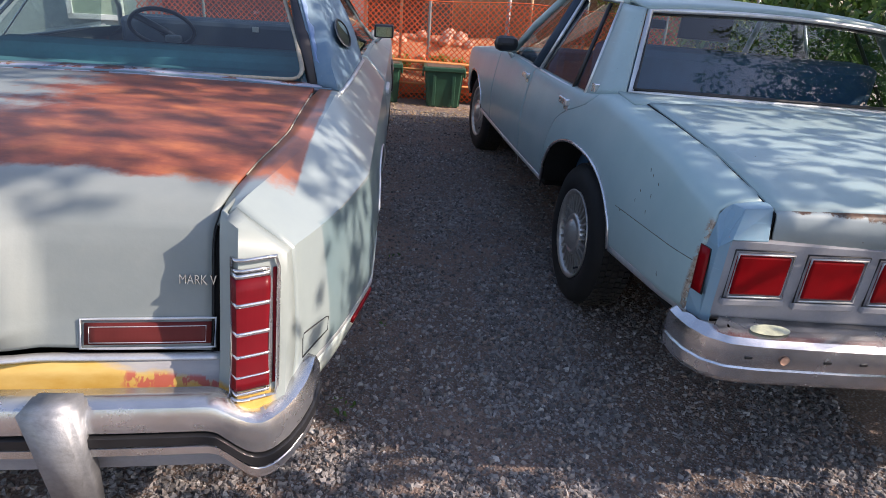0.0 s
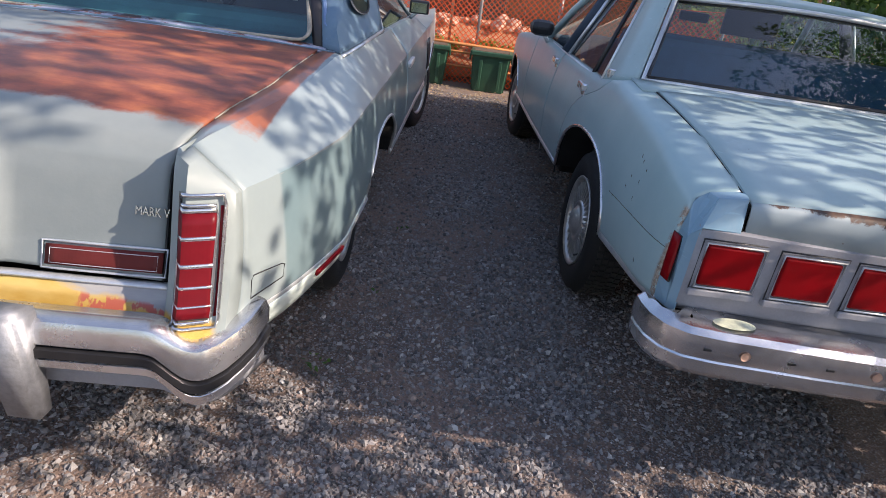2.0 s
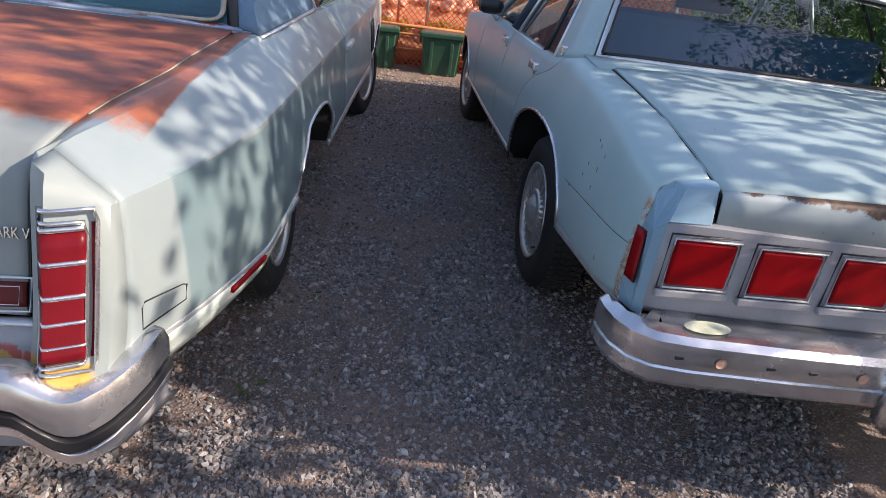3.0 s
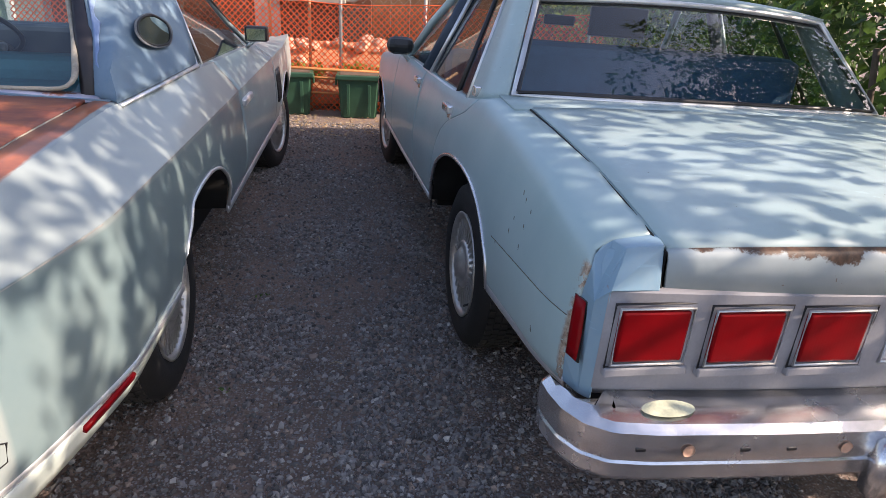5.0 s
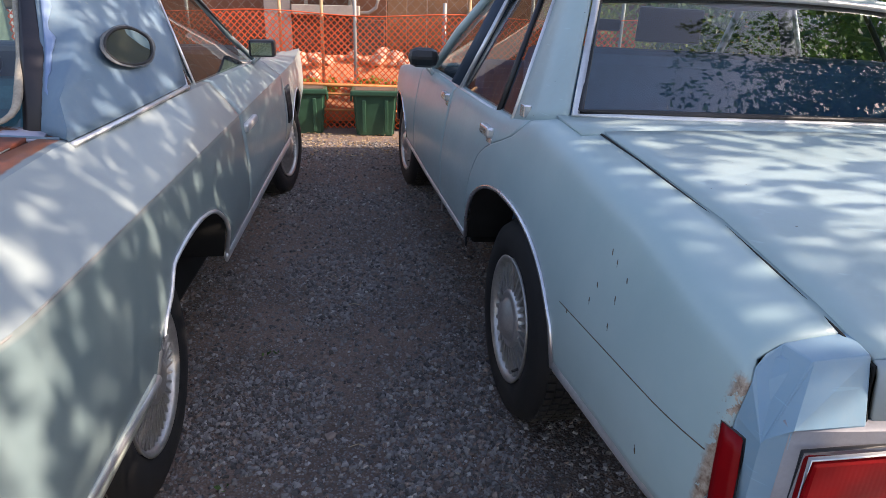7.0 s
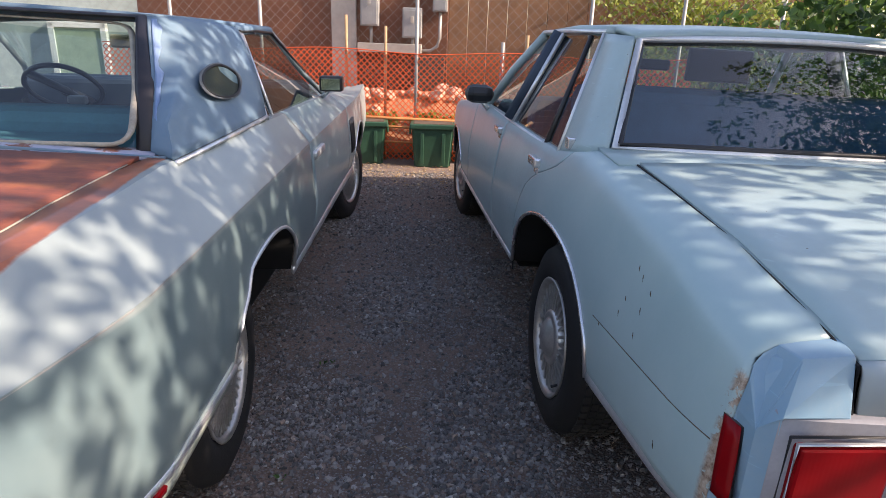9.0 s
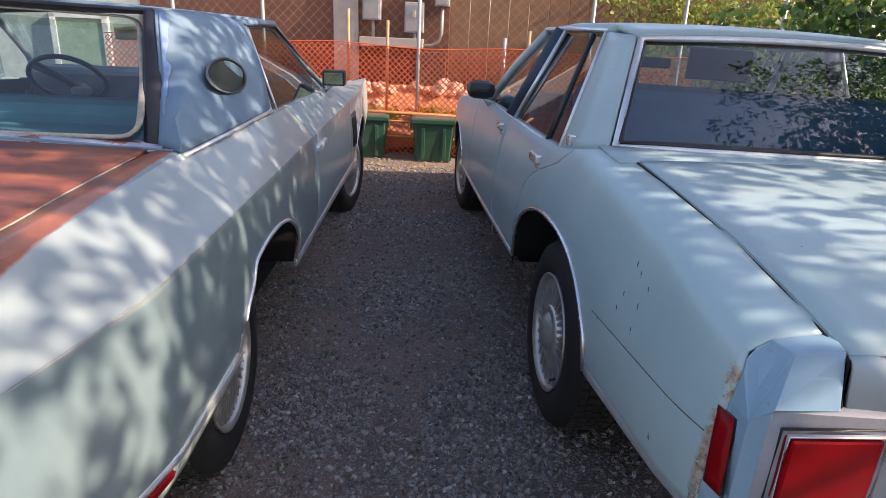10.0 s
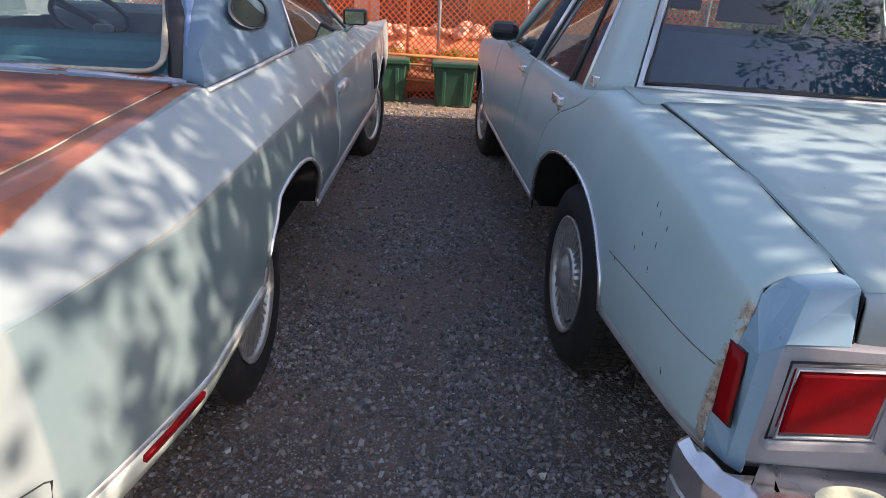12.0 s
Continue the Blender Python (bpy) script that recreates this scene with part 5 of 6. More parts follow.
for flip in (False, True):
    s = (lambda p: mirror_c(p)) if flip else (lambda p: p)
    rows = []
    for k in range(37):
        p, q, r = sbump(k / 36), sbump(min(1, k / 36 + 0.03)), sbump(max(0, k / 36 - 0.03))
        d = (q - r).normalized()
        nrm = Vector((d.y, -d.x, 0))
        e = interp(k / 36, (0, 0.22), (0.02, 0.0))
        rows.append([s(tuple(p + nrm * o + Vector((0, 0, z)))) for o, z in ((interp(k / 36, (0, 0.32, 0.5), (-0.03, -0.03, -0.16)), 0.603 - e), (interp(k / 36, (0, 0.32, 0.5), (-0.026, -0.026, -0.055)), 0.606 - e), (-0.018, 0.598), (-0.002, 0.584), (0.0, 0.565), (0.0, 0.528), (-0.006, 0.514), (-0.002, 0.508), (-0.004, 0.474), (-0.018, 0.456), (-0.05, 0.445))])
    sheet("bumper_face", rows, CHROME, bo, 0.006, "chrome bumper face, dull lower edge", sharp=28)
    for x, mtl in ((0.09, BLACK), (0.192, ROCK), (0.322, BLACK), (0.43, BLACK), (0.56, ROCK)):
        p = Vector((x, interp(x, (0.03, 0.12, 0.4, 0.92), (-1.180, -1.196, -1.216, -1.236)) - 0.002, 0.549))
        if mtl is BLACK:
            a, b = s((p.x - 0.012, p.y - 0.003, 0.544)), s((p.x + 0.012, p.y + 0.004, 0.553))
            box("bolt_slot", [min(i, j) for i, j in zip(a, b)], [max(i, j) for i, j in zip(a, b)], BLACK, bo, "", 0.002)
        else:
            lathe("rusty_bolt", [(-0.006, 0.014), (-0.004, 0.014), (-0.006, 0.006), (-0.006, 0.0)], ROCK, bo, "rusty bolt hole", 14, "y", s(tuple(p)))
    gx = s((0.675, 0, 0))[0]
    bm = bmesh.new()
    bmesh.ops.create_cube(bm, size=1)
    for v in bm.verts:
        t = v.co.z + 0.5
        v.co = Vector((gx + v.co.x * lerp(0.10, 0.075, t), -1.245 + v.co.y * lerp(0.05, 0.075, t), lerp(0.425, 0.575, t)))
    bmesh.ops.bevel(bm, geom=bm.edges[:], offset=0.012, segments=3, affect="EDGES")
    part("bumper_guard", bm, CHROME, bo, "chrome bumper guard", True)
bm = bmesh.new()
bm.faces.new([bm.verts.new((0.165 + 0.062 * math.cos(a), -1.145 + 0.026 * math.sin(a), 0.6125 + 0.003 * math.sin(a))) for a in np.linspace(0, 2 * math.pi, 25)[:-1]])
part("bumper_sticker", bm, STICKER, bo, "worn oval pale sticker")
rows = [[(x, -1.05, 0.60), (x, -1.02, 0.48), (x, -0.98, 0.45)] for x in np.linspace(0.03, 2 * CX - 0.03, 12)]
sheet("valance", rows, DARK, saloon, 0.006, "dark lower valance")

# nose, bonnet, windscreen, cabin
rows = []
for i in range(12):
    f = lerp(2.2, 4.12, i / 11)
    tx, tz = interp(f, TOP_F, TOP_X), interp(f, TOP_F, TOP_Z)
    rows.append([(lerp(tx, 2 * CX - tx, j / 16), f, tz - 0.002 + 0.03 * (1 - abs(j / 8 - 1) ** 3)) for j in range(17)])
sheet("bonnet", rows, BLUE, saloon, 0.012, "grey-blue bonnet")
sheet("nose_panel", [[(x, 4.13, z) for z in (0.42, 0.6, 0.80)] for x in np.linspace(0.10, 2 * CX - 0.10, 9)], PANEL, saloon, 0.02, "upright nose")
quad_pane("windscreen", (2 * CX - 0.07, 2.2, 0.985), (0.07, 2.2, 0.985), (0.27, 1.66, 1.405), (2 * CX - 0.27, 1.66, 1.405), GLASS, saloon, "raked windscreen", 0.004, 0.05)
box("underbody", (0.36, -0.80, 0.20), (2 * CX - 0.36, 3.9, 0.45), DARK, saloon, "dark underbody", 0.03)
# unseen slab added to stop sun leaking through the hollow body
box("cabin_floor", (0.03, 0.80, 0.40), (2 * CX - 0.03, 2.66, 0.455), DARK, saloon, "", 0.01)
box("boot_floor", (0.12, -0.95, 0.40), (2 * CX - 0.12, 0.0, 0.84), DARK, saloon, "", 0.02)
box("engine_bay", (0.2, 2.35, 0.40), (2 * CX - 0.2, 4.0, 0.80), DARK, saloon, "", 0.02)
box("parcel_shelf", (0.12, 0.08, 0.96), (2 * CX - 0.12, 0.55, 1.015), SEATBLUE, saloon, "slate blue parcel shelf", 0.01)
box("rear_seat", (0.16, 0.55, 0.5), (2 * CX - 0.16, 0.78, 1.225), SEATBLUE, saloon, "slate blue rear bench", 0.05)
for x in (0.48, 1.36):
    st = box("front_seat", (x - 0.32, 1.40, 0.5), (x + 0.32, 1.58, 1.10), SEATBLUE, saloon, "slate blue front seat back", 0.06)
box("dashboard", (0.1, 1.95, 0.7), (2 * CX - 0.1, 2.2, 0.995), NAVY, saloon, "dark dashboard", 0.04)
box("rear_view_mirror", (0.80, 1.76, 1.255), (1.0, 1.78, 1.315), BLACK, saloon, "dark inside mirror", 0.012)
box("sun_visor", (1.08, 1.72, 1.21), (1.46, 1.745, 1.39), BLACK, saloon, "lowered dark sun visor", 0.012)
dm = box("door_mirror", (-0.13, 1.90, 1.005), (0.04, 2.0, 1.11), BLACK, saloon, "rounded black door mirror", 0.045)
tube("mirror_arm", [(0.03, 1.97, 0.955), (-0.03, 1.96, 1.02)], 0.014, TRIM, dm)


# ---- ground ----
def ground_z(x, y):
    z = -0.03 * min(1.9, max(0.0, x + 0.146 * (y - 2.3) - 0.45))
    z += 0.010 * noise.noise((x * 1.3, y * 1.3, 0)) + 0.004 * noise.noise((x * 6, y * 6, 3))
    return z


def build_ground():
    verts, faces = [], []
    xs = list(np.linspace(-4, 5, 151))
    xs = [-600, -120, -30, -10] + xs + [12, 30, 120, 600]
    ys = list(np.linspace(-2, 9, 184))
    ys = [-600, -100, -25, -6] + ys + [11, 30, 120, 600]
    for y in ys:
        for x in xs:
            verts.append((x, y, ground_z(x, y) if abs(x) < 20 and abs(y) < 20 else -0.1))
    k = len(xs)
    for j in range(len(ys) - 1):
        for i in range(k - 1):
            faces.append((j * k + i, j * k + i + 1, (j + 1) * k + i + 1, (j + 1) * k + i))
    me = bpy.data.meshes.new("ground")
    me.from_pydata(verts, [], faces)
    me.polygons.foreach_set("use_smooth", [True] * len(faces))
    me.materials.append(GROUND)
    return tagged(new("ground", me), "packed brown soil under dark stone chippings", "ground", kind="structure")


build_ground()


def build_stones(name, count, area, size, material, label, seed, keep):
    """Angular chippings, each a chunky uneven block, fewer where bare soil shows."""
    rng = np.random.RandomState(seed)
    base = np.array([(-1, -1, -1), (1, -1, -1), (1, 1, -1), (-1, 1, -1), (-0.5, -0.6, 1), (0.65, -0.5, 0.85), (0.5, 0.65, 1), (-0.6, 0.5, 0.9)], float) * 0.62
    tri = np.array([(4, 5, 6), (4, 6, 7), (0, 1, 5), (0, 5, 4), (1, 2, 6), (1, 6, 5), (2, 3, 7), (2, 7, 6), (3, 0, 4), (3, 4, 7)])
    spots = []
    while len(spots) < count:
        x, y = rng.uniform(area[0], area[1]), area[2] + (area[3] - area[2]) * rng.rand() ** 1.4
        if noise.noise((x * 2.1, y * 1.5, 5)) + 0.5 * noise.noise((x * 5.3, y * 4.1, 9)) < 0.12 + 0.9 * max(0.0, 0.95 - y) and rng.rand() > keep:
            continue
        spots.append((x, y, ground_z(x, y)))
    s = (size[0] + (size[1] - size[0]) * rng.rand(count) ** 2.0)[:, None, None]
    p = base[None] * rng.uniform(0.65, 1.2, (count, 8, 1)) * s
    p *= np.stack([np.ones(count), rng.uniform(0.55, 1, count), rng.uniform(0.4, 0.75, count)], 1)[:, None, :]
    p += rng.uniform(-0.28, 0.28, p.shape) * s * np.array([1, 1, 0.5])
    a = rng.uniform(0, 6.28, count)[:, None]
    tx, ty = rng.uniform(-0.3, 0.3, (2, count, 1))
    x, y, z = p[..., 0].copy(), p[..., 1].copy(), p[..., 2].copy()
    p[..., 0], p[..., 1] = x * np.cos(a) - y * np.sin(a), x * np.sin(a) + y * np.cos(a)
    p[..., 2] = z + tx * p[..., 0] + ty * p[..., 1]
    p += np.array(spots)[:, None, :]
    p[..., 2] += s[..., 0] * 0.18
    faces = (tri[None] + 8 * np.arange(count)[:, None, None]).reshape(-1, 3)
    me = bpy.data.meshes.new(name)
    me.from_pydata(p.reshape(-1, 3).tolist(), [], faces.tolist())
    me.materials.append(material)
    return tagged(new(name, me), label, "gravel", kind="stuff")


build_stones("gravel", 88000, (-1.5, 1.5, -0.1, 6.9), (0.006, 0.020), STONE, "loose angular dark grey stone chippings", 3, 0.26)
build_stones("grit", 60000, (-1.4, 1.5, -0.2, 6.2), (0.003, 0.008), STONE, "fine dark grit between the stone chippings", 4, 0.40)
for x, y, r, tone in ((0.20, 0.42, 0.030, "tan"), (0.55, 0.34, 0.034, "tan"), (-0.28, 0.95, 0.026, "grey"), (-0.12, 1.35, 0.024, "grey"), (0.02, 0.62, 0.028, "grey"), (0.45, 0.85, 0.022, "grey"), (-0.15, 2.3, 0.025, "grey")):
    bm = bmesh.new()
    bmesh.ops.create_icosphere(bm, subdivisions=1, radius=r)
    for v in bm.verts:
        v.co *= 0.8 + 0.5 * noise.noise(v.co * 40 + Vector((x * 9, y * 7, 0)))
        v.co.z *= 0.5
    pb = part("loose_stone", bm, ROCK if tone == "tan" else STONE, None)
    pb.matrix_world = Matrix.Translation((x, y, ground_z(x, y) + r * 0.2)) @ pose(0, 0, 0, 8, 5, 300 * x)
    tagged(pb, "larger %s stone lying on the gravel" % tone, "stone", "larger stones on the gravel")


def leaf_verts(p, d, n, size, rng):
    """A pointed leaf of four faces, folded along its rib."""
    side = np.cross(n, d)
    w = size * 0.30
    pts = [p, p + d * size * 0.35 + side * w + n * size * 0.06, p + d * size, p + d * size * 0.35 - side * w + n * size * 0.06, p + d * size * 0.45]
    return pts, [(0, 1, 4), (1, 2, 4), (2, 3, 4), (3, 0, 4)]


def unit(v):
    return v / (np.linalg.norm(v) + 1e-9)


def foliage(name, clumps, per, size, material, parent, label, seed, spread=1.0):
    """Leaves in clumps; clumps: (centre, radius)."""
    rng = np.random.RandomState(seed)
    verts, faces = [], []
    for c, r in clumps:
        for _ in range(int(per * (r / 0.5) ** 2)):
            q = unit(rng.normal(size=3)) * r * rng.rand() ** 0.45 * np.array([1, 1, 0.75]) * spread
            d = unit(rng.normal(size=3) + np.array([0, 0, -0.5]))
            n = unit(np.cross(d, rng.normal(size=3)))
            v, f = leaf_verts(np.array(c) + q, d, n, size * rng.uniform(0.6, 1.25), rng)
            i = len(verts)
            verts += [tuple(p) for p in v]
            faces += [tuple(i + k for k in t) for t in f]
    return part(name, (verts, [], faces), material, parent, label)


def tree(m, clumps, label, per, size, seed, limbs, leaf=LEAF, trunk=(0.16, 2.2)):
    t = thing("tree", m, label, "tree")
    rng = np.random.RandomState(seed)
    tube("trunk", [(0.03 * math.sin(k * 1.7), 0.03 * math.cos(k * 1.3), trunk[1] * k / 8 - 0.15) for k in range(9)], trunk[0], BARK, t, "rough brown trunk", 12)
    for k in limbs:
        c = Vector(clumps[k][0])
        a = Vector((0, 0, trunk[1] * rng.uniform(0.55, 0.95)))
        tube("limb", [a, a.lerp(c, 0.35) + Vector((0, 0, 0.15)), a.lerp(c, 0.7) + Vector((0, 0, 0.1)), c], 0.035, BARK, t, "", 7)
    foliage("crown", clumps, per, size, leaf, t, "many small green leaves with gaps", seed + 1)
    return t


def crown_clumps(seed, n, lo, hi, r=(0.28, 0.6)):
    rng = np.random.RandomState(seed)
    out = []
    for _ in range(n):
        p = [rng.uniform(a, b) for a, b in zip(lo, hi)]
        out.append((p, rng.uniform(*r)))
    return out


# the tree beside the saloon, whose crown dapples both cars
low_crown = crown_clumps(11, 60, (-1.4, -2.3, 1.0), (1.6, 2.5, 3.1))
# clumps added out of view to block stray sun spots between the cars
low_crown += [((0.0, 0.42, 2.85), 0.42), ((0.3, 0.5, 3.1), 0.42), ((-0.3, 0.45, 2.7), 0.4), ((0.1, 0.7, 2.9), 0.4), ((0.2, 0.25, 2.95), 0.4)]
# crown thinned here to let sun through to the saloon's boot
low_crown = [c for i, c in enumerate(low_crown) if not (-1.7 < c[0][1] < -0.4 and c[0][2] > 1.9) or i % 3 == 0]
band = crown_clumps(14, 190, (-0.5, -1.75, 3.3), (0.8, 2.6, 4.35), (0.26, 0.40))
band += crown_clumps(20, 120, (-0.5, -0.9, 3.3), (0.8, 2.6, 4.4), (0.26, 0.40))
band = [c for i, c in enumerate(band) if not (-1.75 < c[0][1] < -0.5 and c[0][2] < 3.75) or i % 3 > 0]
over = crown_clumps(16, 80, (-2.1, -2.27, 4.0), (-0.1, 0.83, 5.4), (0.22, 0.42))
upper = crown_clumps(15, 34, (-0.5, -0.5, 4.3), (1.0, 2.4, 5.6), (0.28, 0.5))
# unseen clumps added to shade the coupe's deck and lower flank
over += crown_clumps(22, 22, (-1.6, -1.27, 3.6), (-0.5, -0.57, 4.35), (0.2, 0.32))
over += crown_clumps(23, 12, (-1.4, -2.2, 2.6), (-0.5, -1.6, 3.3), (0.22, 0.34))
canopy = crown_clumps(18, 34, (-2.1, -1.0, 2.6), (-0.5, 1.9, 3.5), (0.24, 0.42))
tree(pose(4.3, 2.4, -0.1), low_crown + band + upper + over + canopy, "leafy green tree standing beside the saloon", 74, 0.10, 21, (3, 9, 15, 22, 30, 41, 60, 90, 120, 200, 250, 300))
# out of view, added to shade the ground behind the saloon
tree(pose(4.7, -1.2, -0.1), crown_clumps(17, 60, (-0.9, -1.6, 0.9), (0.9, 1.5, 2.75), (0.3, 0.5)) + crown_clumps(19, 44, (-0.5, -1.9, 2.5), (1.2, 0.75, 3.7), (0.3, 0.45)), "unseen dense low tree, added to shade the parking strip", 210, 0.10, 27, (2, 6, 11, 20, 33), trunk=(0.10, 1.8))
# also out of view, its leaf count set for the dapples on the boot
tree(pose(3.2, 0.4, -0.1), crown_clumps(12, 22, (-0.5, -0.4, 1.5), (1.4, 1.4, 2.9), (0.25, 0.45)), "unseen young leafy tree, added to dapple the saloon's boot", 32, 0.09, 25, (2, 6, 11), trunk=(0.06, 1.9))


def bush(m, seed, n, hi, label, leaf=LEAF, size=0.09, per=120):
    b = thing("shrub", m, label, "shrub")
    cl = crown_clumps(seed, n, (-hi[0], -hi[1], 0.15), hi, (0.25, 0.5))
    for k in range(4):
        tube("stem", [(0.1 * k - 0.15, 0, -0.1), (0.25 * k - 0.4, 0.05 * k, hi[2] * 0.7)], 0.018, BARK, b, "", 6)
    foliage("leaf_mass", cl, per, size, leaf, b, "dense broad leaves", seed)
    return b


bush(pose(0.0, -7.5, -0.1), 30, 60, (5.5, 0.8, 3.2), "tall green hedge across the way", size=0.16, per=170)
bush(pose(3.0, 3.4, -0.1), 31, 26, (0.55, 1.6, 1.9), "tall dark green shrub close to the saloon", size=0.10, per=260)
bush(pose(3.0, 5.9, -0.1), 33, 34, (0.9, 0.75, 1.75), "dark green shrub ahead of the saloon", size=0.085, per=380)
bush(pose(3.9, 7.0, -0.1), 32, 20, (0.6, 0.8, 1.2), "dark green shrub by the fence corner", size=0.085, per=260)

# ---- fence, planting and walls at the far end ----
FY = 7.55
fence = thing("garden_fence", pose(0, FY, 0), "chain-link fence with orange plastic netting", "fence")
for x, top, mtl, lab in ((-1.36, 1.55, WOOD, "thin wooden post"), (-0.93, 1.45, WOOD, "thin wooden post"), (-0.59, 2.1, GALV, "galvanised steel post"), (0.34, 1.32, GALV, "galvanised steel post"), (0.60, 1.40, WOOD, "thin wooden post"), (1.25, 2.1, GALV, "galvanised steel post"), (2.2, 2.1, GALV, "galvanised steel post"), (-2.3, 2.1, GALV, "galvanised steel post"), (-3.3, 2.1, GALV, "galvanised steel post"), (3.2, 2.1, GALV, "galvanised steel post")):
    tube("post", [(x, 0, -0.12), (x, 0, top)], 0.020 if mtl is GALV else 0.017, mtl, fence, lab, 10)
for z, r in ((0.475, 0.019), (0.385, 0.014), (0.215, 0.013)):
    tube("rail", [(-2.2, -0.06, z + 0.02), (-0.8, -0.06, z), (0.8, -0.06, z - 0.01)], r, RAIL, fence, "low orange-brown rail", 8)


def mesh_net(name, x0, x1, z0, z1, cell, wire, material, y, label, sag=0.0, slant=1.0):
    """Diamond mesh of thin flat strands."""
    verts, faces = [], []

    def strand(p, q):
        d = Vector(q) - Vector(p)
        n = Vector((-d.z, 0, d.x)).normalized() * wire
        i = len(verts)
        for a in (Vector(p), Vector(q)):
            w = Vector((0, 0.004 * math.sin(a.x * 9) + 0.015 * math.sin(a.x * 2.3 + a.z * 3), sag * math.sin(a.x * 3.1) * (a.z - z0) / (z1 - z0)))
            verts.extend([tuple(a + w - n), tuple(a + w + n), tuple(a + w + n + Vector((0, wire * 1.5, 0))), tuple(a + w - n + Vector((0, wire * 1.5, 0)))])
        faces.extend([(i, i + 1, i + 5, i + 4), (i + 3, i + 2, i + 6, i + 7), (i + 1, i + 2, i + 6, i + 5), (i, i + 3, i + 7, i + 4)])

    cols, rows_ = int((x1 - x0) / cell), int((z1 - z0) / (cell * slant))
    for i in range(cols):
        for j in range(rows_):
            x, z = x0 + i * cell, z0 + j * cell * slant
            a, b = (x, y, z), (x + cell, y, z + cell * slant)
            c, d = (x, y, z + cell * slant), (x + cell, y, z)
            if (i + j) % 2 == 0:
                strand(a, b)
            else:
                strand(c, d)
    return part(name, (verts, [], faces), material, fence, label)


mesh_net("plastic_net", -4.1, 2.4, 0.02, 1.19, 0.033, 0.0046, NET, -0.03, "bright orange safety netting", 0.02)
mesh_net("chain_link", -4.1, 3.3, 0.02, 2.15, 0.056, 0.0011, GALV, 0.03, "galvanised diamond mesh")
tube("net_edge", [(x, -0.03, 1.19 + 0.02 * math.sin(x * 3.1)) for x in np.linspace(-4.1, 2.4, 60)], 0.006, NET, fence, "orange netting hem", 6)

# raised bed with rocks and small plants behind the fence
def bank_z(y):
    return 0.08 + 0.58 * min(1.0, max(0.0, (y - 7.62) / 0.68)) ** 0.8


bed = []
for j, y in enumerate(np.linspace(7.62, 8.9, 10)):
    bed.append([(x, y, bank_z(y) + 0.05 * noise.noise((x * 3, y * 3, 1))) for x in np.linspace(-4.4, 4.0, 56)])
BEDSOIL = plain("dry_reddish_soil", (0.46, 0.20, 0.10), 0.95, 0, 0.4, 5, 60, 0.8)
bedo = sheet("garden_bank", bed, BEDSOIL, None, 0.02)
tagged(bedo, "sloping bank of dry reddish soil", "ground", kind="structure")
rng = np.random.RandomState(5)
for k in range(26):
    x, y = rng.uniform(-2.3, 1.0), rng.uniform(8.0, 8.8)
    if k < 9:
        x, y = -1.30 + 0.15 * k, 8.24 + 0.10 * rng.rand()
    s = rng.uniform(0.05, 0.13)
    bm = bmesh.new()
    bmesh.ops.create_icosphere(bm, subdivisions=2, radius=s)
    for v in bm.verts:
        q = v.co.copy()
        v.co *= 0.8 + 0.5 * noise.noise(q * 9 + Vector((k, 0, 0)))
        v.co.z *= 0.65
    rk = part("garden_rock", bm, ROCK, None)
    rk.matrix_world = Matrix.Translation((x, y, bank_z(y) + s * 0.3)) @ pose(0, 0, 0, 20, 10, 40 * k)
    tagged(rk, "rough reddish-brown garden rock on the bank", "rock", "rocks on the bank")
for k, (x, y) in enumerate(((-1.15, 7.88), (-0.92, 7.86), (-0.57, 7.88), (-0.41, 7.90), (-0.20, 7.87), (-1.58, 7.88), (0.05, 7.89))):
    z = bank_z(y) + 0.035
    pl = thing("small_plant", pose(x, y, z, 0, 0, 50 * k), "small yellow-green leafy bedding plant", "plant", "bedding plants along the fence")
    tube("stem", [(0, 0, -0.09), (0.01, 0, 0.06)], 0.006, LEAFLIGHT, pl, "", 5)
    foliage("leaf_mass", [((0, 0, 0.06), 0.105), ((0.06, -0.02, 0.04), 0.08)], 2000, 0.06, LEAFLIGHT, pl, "", 60 + k)
# storage tubs
def tub(x, y, rz, w=0.42):
    o = thing("storage_tub", pose(x, y, 0.0, 0, 0, rz), "dark green plastic storage tub with rim", "tub", "tubs by the fence")
    bm = bmesh.new()
    bmesh.ops.create_cube(bm, size=1)
    for v in bm.verts:
        t = v.co.z + 0.5
        v.co = Vector((v.co.x * w * lerp(0.84, 1.0, t), v.co.y * 0.32 * lerp(0.84, 1.0, t), lerp(-0.02, 0.44, t)))
    bmesh.ops.bevel(bm, geom=[e for e in bm.edges], offset=0.025, segments=3, affect="EDGES")
    part("body", bm, GREENBIN, o, "", False)
    for k in (-0.25, 0.25):
        box("rib", (k * w - 0.02, -0.165, 0.03), (k * w + 0.02, -0.148, 0.37), GREENBIN, o, "", 0.006)
    box("rim", (-w / 2 - 0.02, -0.18, 0.41), (w / 2 + 0.02, 0.18, 0.465), GREENBIN, o, "", 0.012)
    box("soil", (-w / 2 + 0.02, -0.15, 0.42), (w / 2 - 0.02, 0.15, 0.469), BARK, o, "", 0.002)
    for sx in (-1, 1):
        box("handle", (sx * (w / 2 + 0.018) - 0.012, -0.06, 0.34), (sx * (w / 2 + 0.018) + 0.012, 0.06, 0.415), GREENBIN, o, "", 0.008)
    return o


tub(-0.375, 7.36, 4, 0.46)
tub(-1.13, 7.38, 8, 0.46)

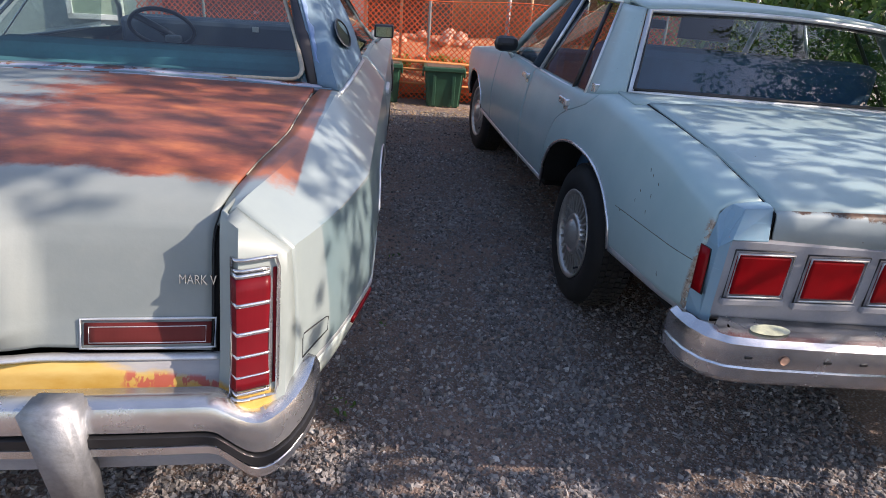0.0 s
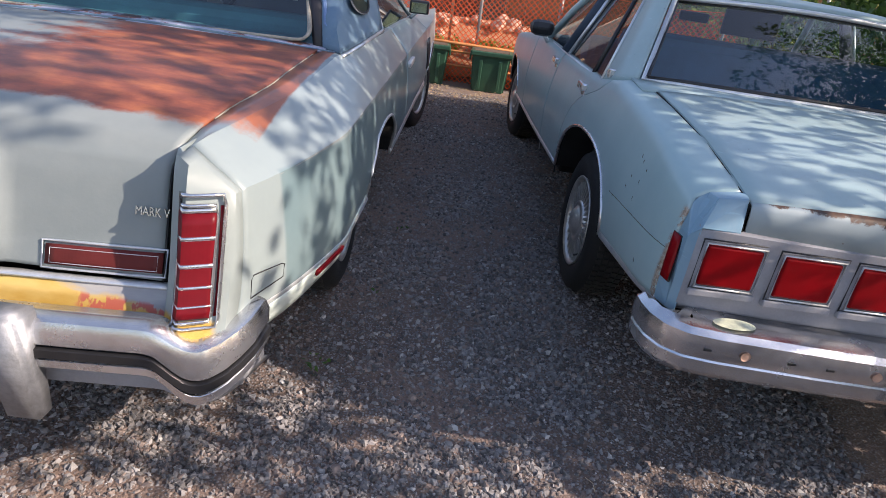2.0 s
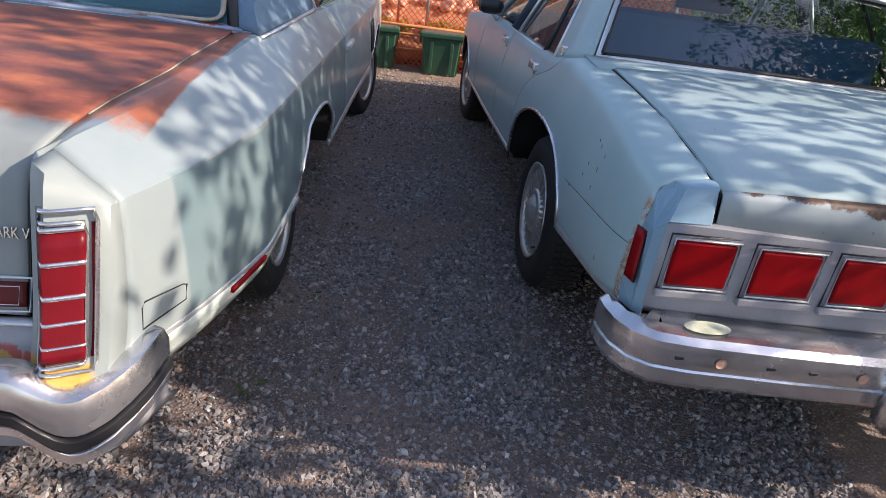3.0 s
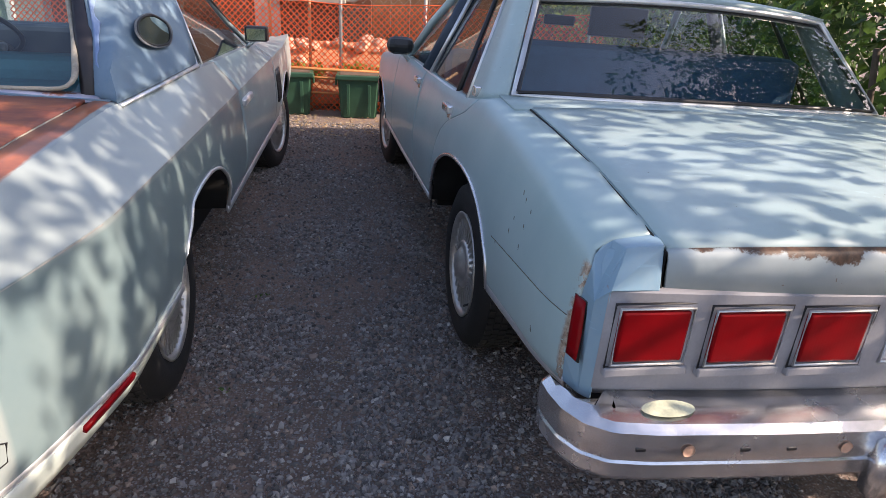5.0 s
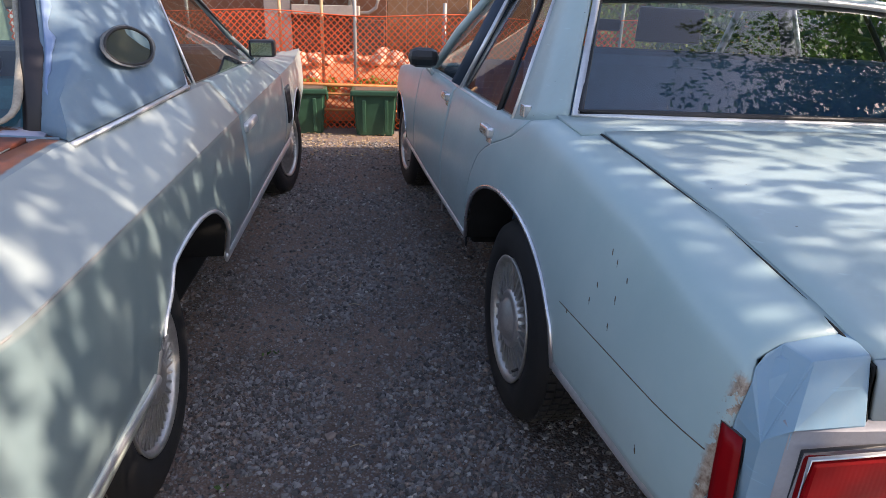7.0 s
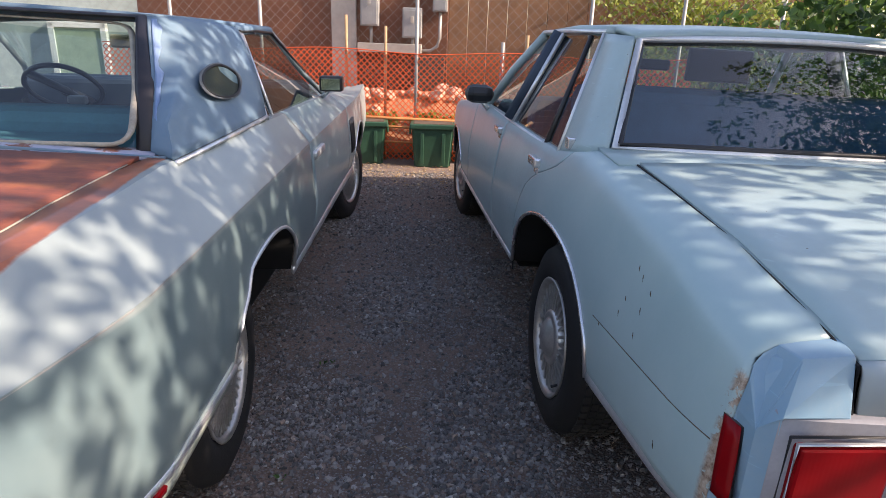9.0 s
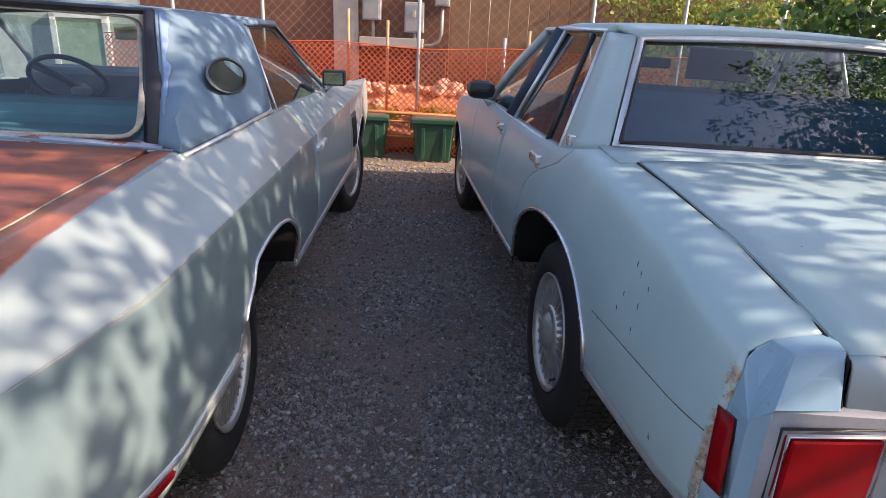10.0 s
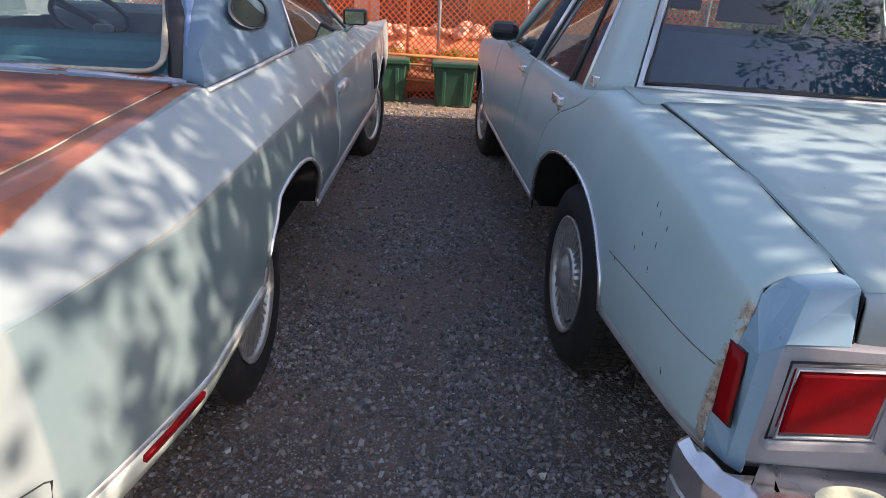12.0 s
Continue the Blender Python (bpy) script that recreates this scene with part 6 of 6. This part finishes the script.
# brown service wall with meter boxes
wall = thing("service_wall", pose(0, 9.3, 0), "brown stucco outbuilding wall behind the fence", "wall", kind="structure")
box("wall_face", (-4.6, 0.0, -0.1), (-0.36, 0.25, 3.4), STUCCO, wall, "", 0.01)
box("post_panel", (-1.92, -0.05, 0.2), (-1.585, 0.0, 3.2), TANBOARD, wall, "pale grey weathered board", 0.006)
box("shelf_board", (-1.55, -0.16, 1.13), (-0.70, 0.0, 1.245), TANBOARD, wall, "pale horizontal board", 0.006)
for x0, x1, z0, z1 in ((-1.515, -1.275, 1.457, 1.98), (-0.955, -0.70, 1.32, 1.70), (-0.56, -0.37, 1.66, 2.1)):
    mb_ = box("meter_box", (x0, -0.13, z0), (x1, 0.0, z1), GREY, wall, "grey electrical meter box", 0.012)
    box("meter_door", (x0 + 0.02, -0.14, z0 + 0.02), (x1 - 0.02, -0.128, z1 - 0.03), GREY, mb_, "", 0.005)
    box("latch", ((x0 + x1) / 2 - 0.02, -0.15, z0 + (z1 - z0) * 0.5), ((x0 + x1) / 2 + 0.02, -0.138, z0 + (z1 - z0) * 0.72), TANBOARD, mb_, "", 0.003)
for p in (((-1.38, -0.06, 1.47), (-1.38, -0.06, 1.24)), ((-0.82, -0.06, 1.33), (-0.82, -0.06, 1.24)), ((-0.46, -0.06, 1.67), (-0.46, -0.06, 1.33), (-0.49, -0.06, 1.23), (-0.58, -0.06, 1.17), (-0.71, -0.06, 1.165))):
    tube("conduit", p, 0.022, GALV, wall, "grey conduit pipe", 10)
for k in range(20):
    box("upright_board", (-0.355 + 0.26 * k, 0.02, 0.0), (-0.0985 + 0.26 * k, 0.06 + 0.008 * (k % 2), 2.6), TANWALL, wall, "brown fence board", 0.006)
# dark brown block standing out from the wall; no recess is cut
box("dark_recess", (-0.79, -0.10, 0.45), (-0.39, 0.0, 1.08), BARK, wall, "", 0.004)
bush(pose(3.4, 8.85, -0.05), 41, 80, (1.7, 0.15, 2.3), "sunlit yellow-green hedge beyond the fence", LEAFLIGHT, 0.07, 230)
bush(pose(-0.4, 11.8, -0.05), 42, 30, (2.4, 0.6, 2.6), "sunlit green hedge far behind the wall", LEAFLIGHT, 0.12, 60)

# house seen through the coupe's windows
house = thing("house", pose(-6.5, 11.0, -0.3, 0, 0, 12), "house with pale sage clapboard siding", "house")
for k in range(26):
    box("clapboard", (-6.5, 0.0, 0.125 * k), (1.2, 0.22, 0.125 * k + 0.135), SIDING, house, "", 0.004, pose(0, 0, 0, 2.2))
hw = box("window", (-0.38, -0.14, 0.75), (0.36, 0.0, 1.60), CURTAIN, house, "window with a green blind", 0.004)
for x0, x1, z0, z1 in ((-0.45, -0.36, 0.68, 1.68), (0.34, 0.43, 0.68, 1.68), (-0.45, 0.43, 0.66, 0.75), (-0.45, 0.43, 1.60, 1.69)):
    box("window_frame", (x0, -0.17, z0), (x1, -0.05, z1), WHITE, hw, "white window trim", 0.006)
box("corner_board", (1.17, -0.16, 0.0), (1.31, 0.2, 3.3), WHITE, house, "white corner board", 0.006)
rows = [[(x, y, z) for y, z in ((-0.5, 3.2), (1.6, 4.3))] for x in (-6.8, 1.6)]
sheet("roof", rows, BARK, house, 0.12, "dark shingle roof")

# dry leaves at the edge of the gravel
build_litter = np.random.RandomState(9)
verts, faces = [], []
for _ in range(1500):
    x, y = build_litter.uniform(-2.0, 1.0), 6.1 + 1.15 * build_litter.rand() ** 0.7
    v, f = leaf_verts(np.array([x, y, ground_z(x, y) + 0.012]), unit(build_litter.normal(size=3) * (1, 1, 0.15)), np.array([0, 0, 1.0]), build_litter.uniform(0.02, 0.05), build_litter)
    i = len(verts)
    verts += [tuple(p) for p in v]
    faces += [tuple(i + k for k in t) for t in f]
lit = part("leaf_litter", (verts, [], faces), LITTER, None)
tagged(lit, "dry brown leaves and twigs on the soil", "leaves", kind="stuff")
for k, (x, y) in enumerate(((-0.50, 1.42), (-0.42, 2.05), (-0.46, 2.8))):
    g = thing("weed", pose(x, y, ground_z(x, y)), "tiny green weed growing in the gravel", "plant", "weeds in the gravel")
    foliage("leaf_mass", [((0, 0, 0.022), 0.048)], 1500 if k == 0 else 700, 0.026, LEAF, g, "", 80 + k)
# dry twigs and straws on the gravel
STRAW = plain("dry_straw", (0.42, 0.33, 0.22), 0.8, 0, 0.3, 30)
rng = np.random.RandomState(12)
for k in range(14):
    x, y, a, n = rng.uniform(-0.45, 0.55), rng.uniform(0.5, 4.6), rng.uniform(0, 6.28), rng.uniform(0.03, 0.08)
    z = ground_z(x, y) + 0.012
    tw = tube("twig", [(x, y, z), (x + n * 0.5 * math.cos(a), y + n * 0.5 * math.sin(a), z + 0.006), (x + n * math.cos(a + 0.25), y + n * math.sin(a + 0.25), z)], 0.0014, STRAW, None, "", 5)
    tagged(tw, "thin dry straw-coloured twig lying on the gravel", "twig", "twigs on the gravel")
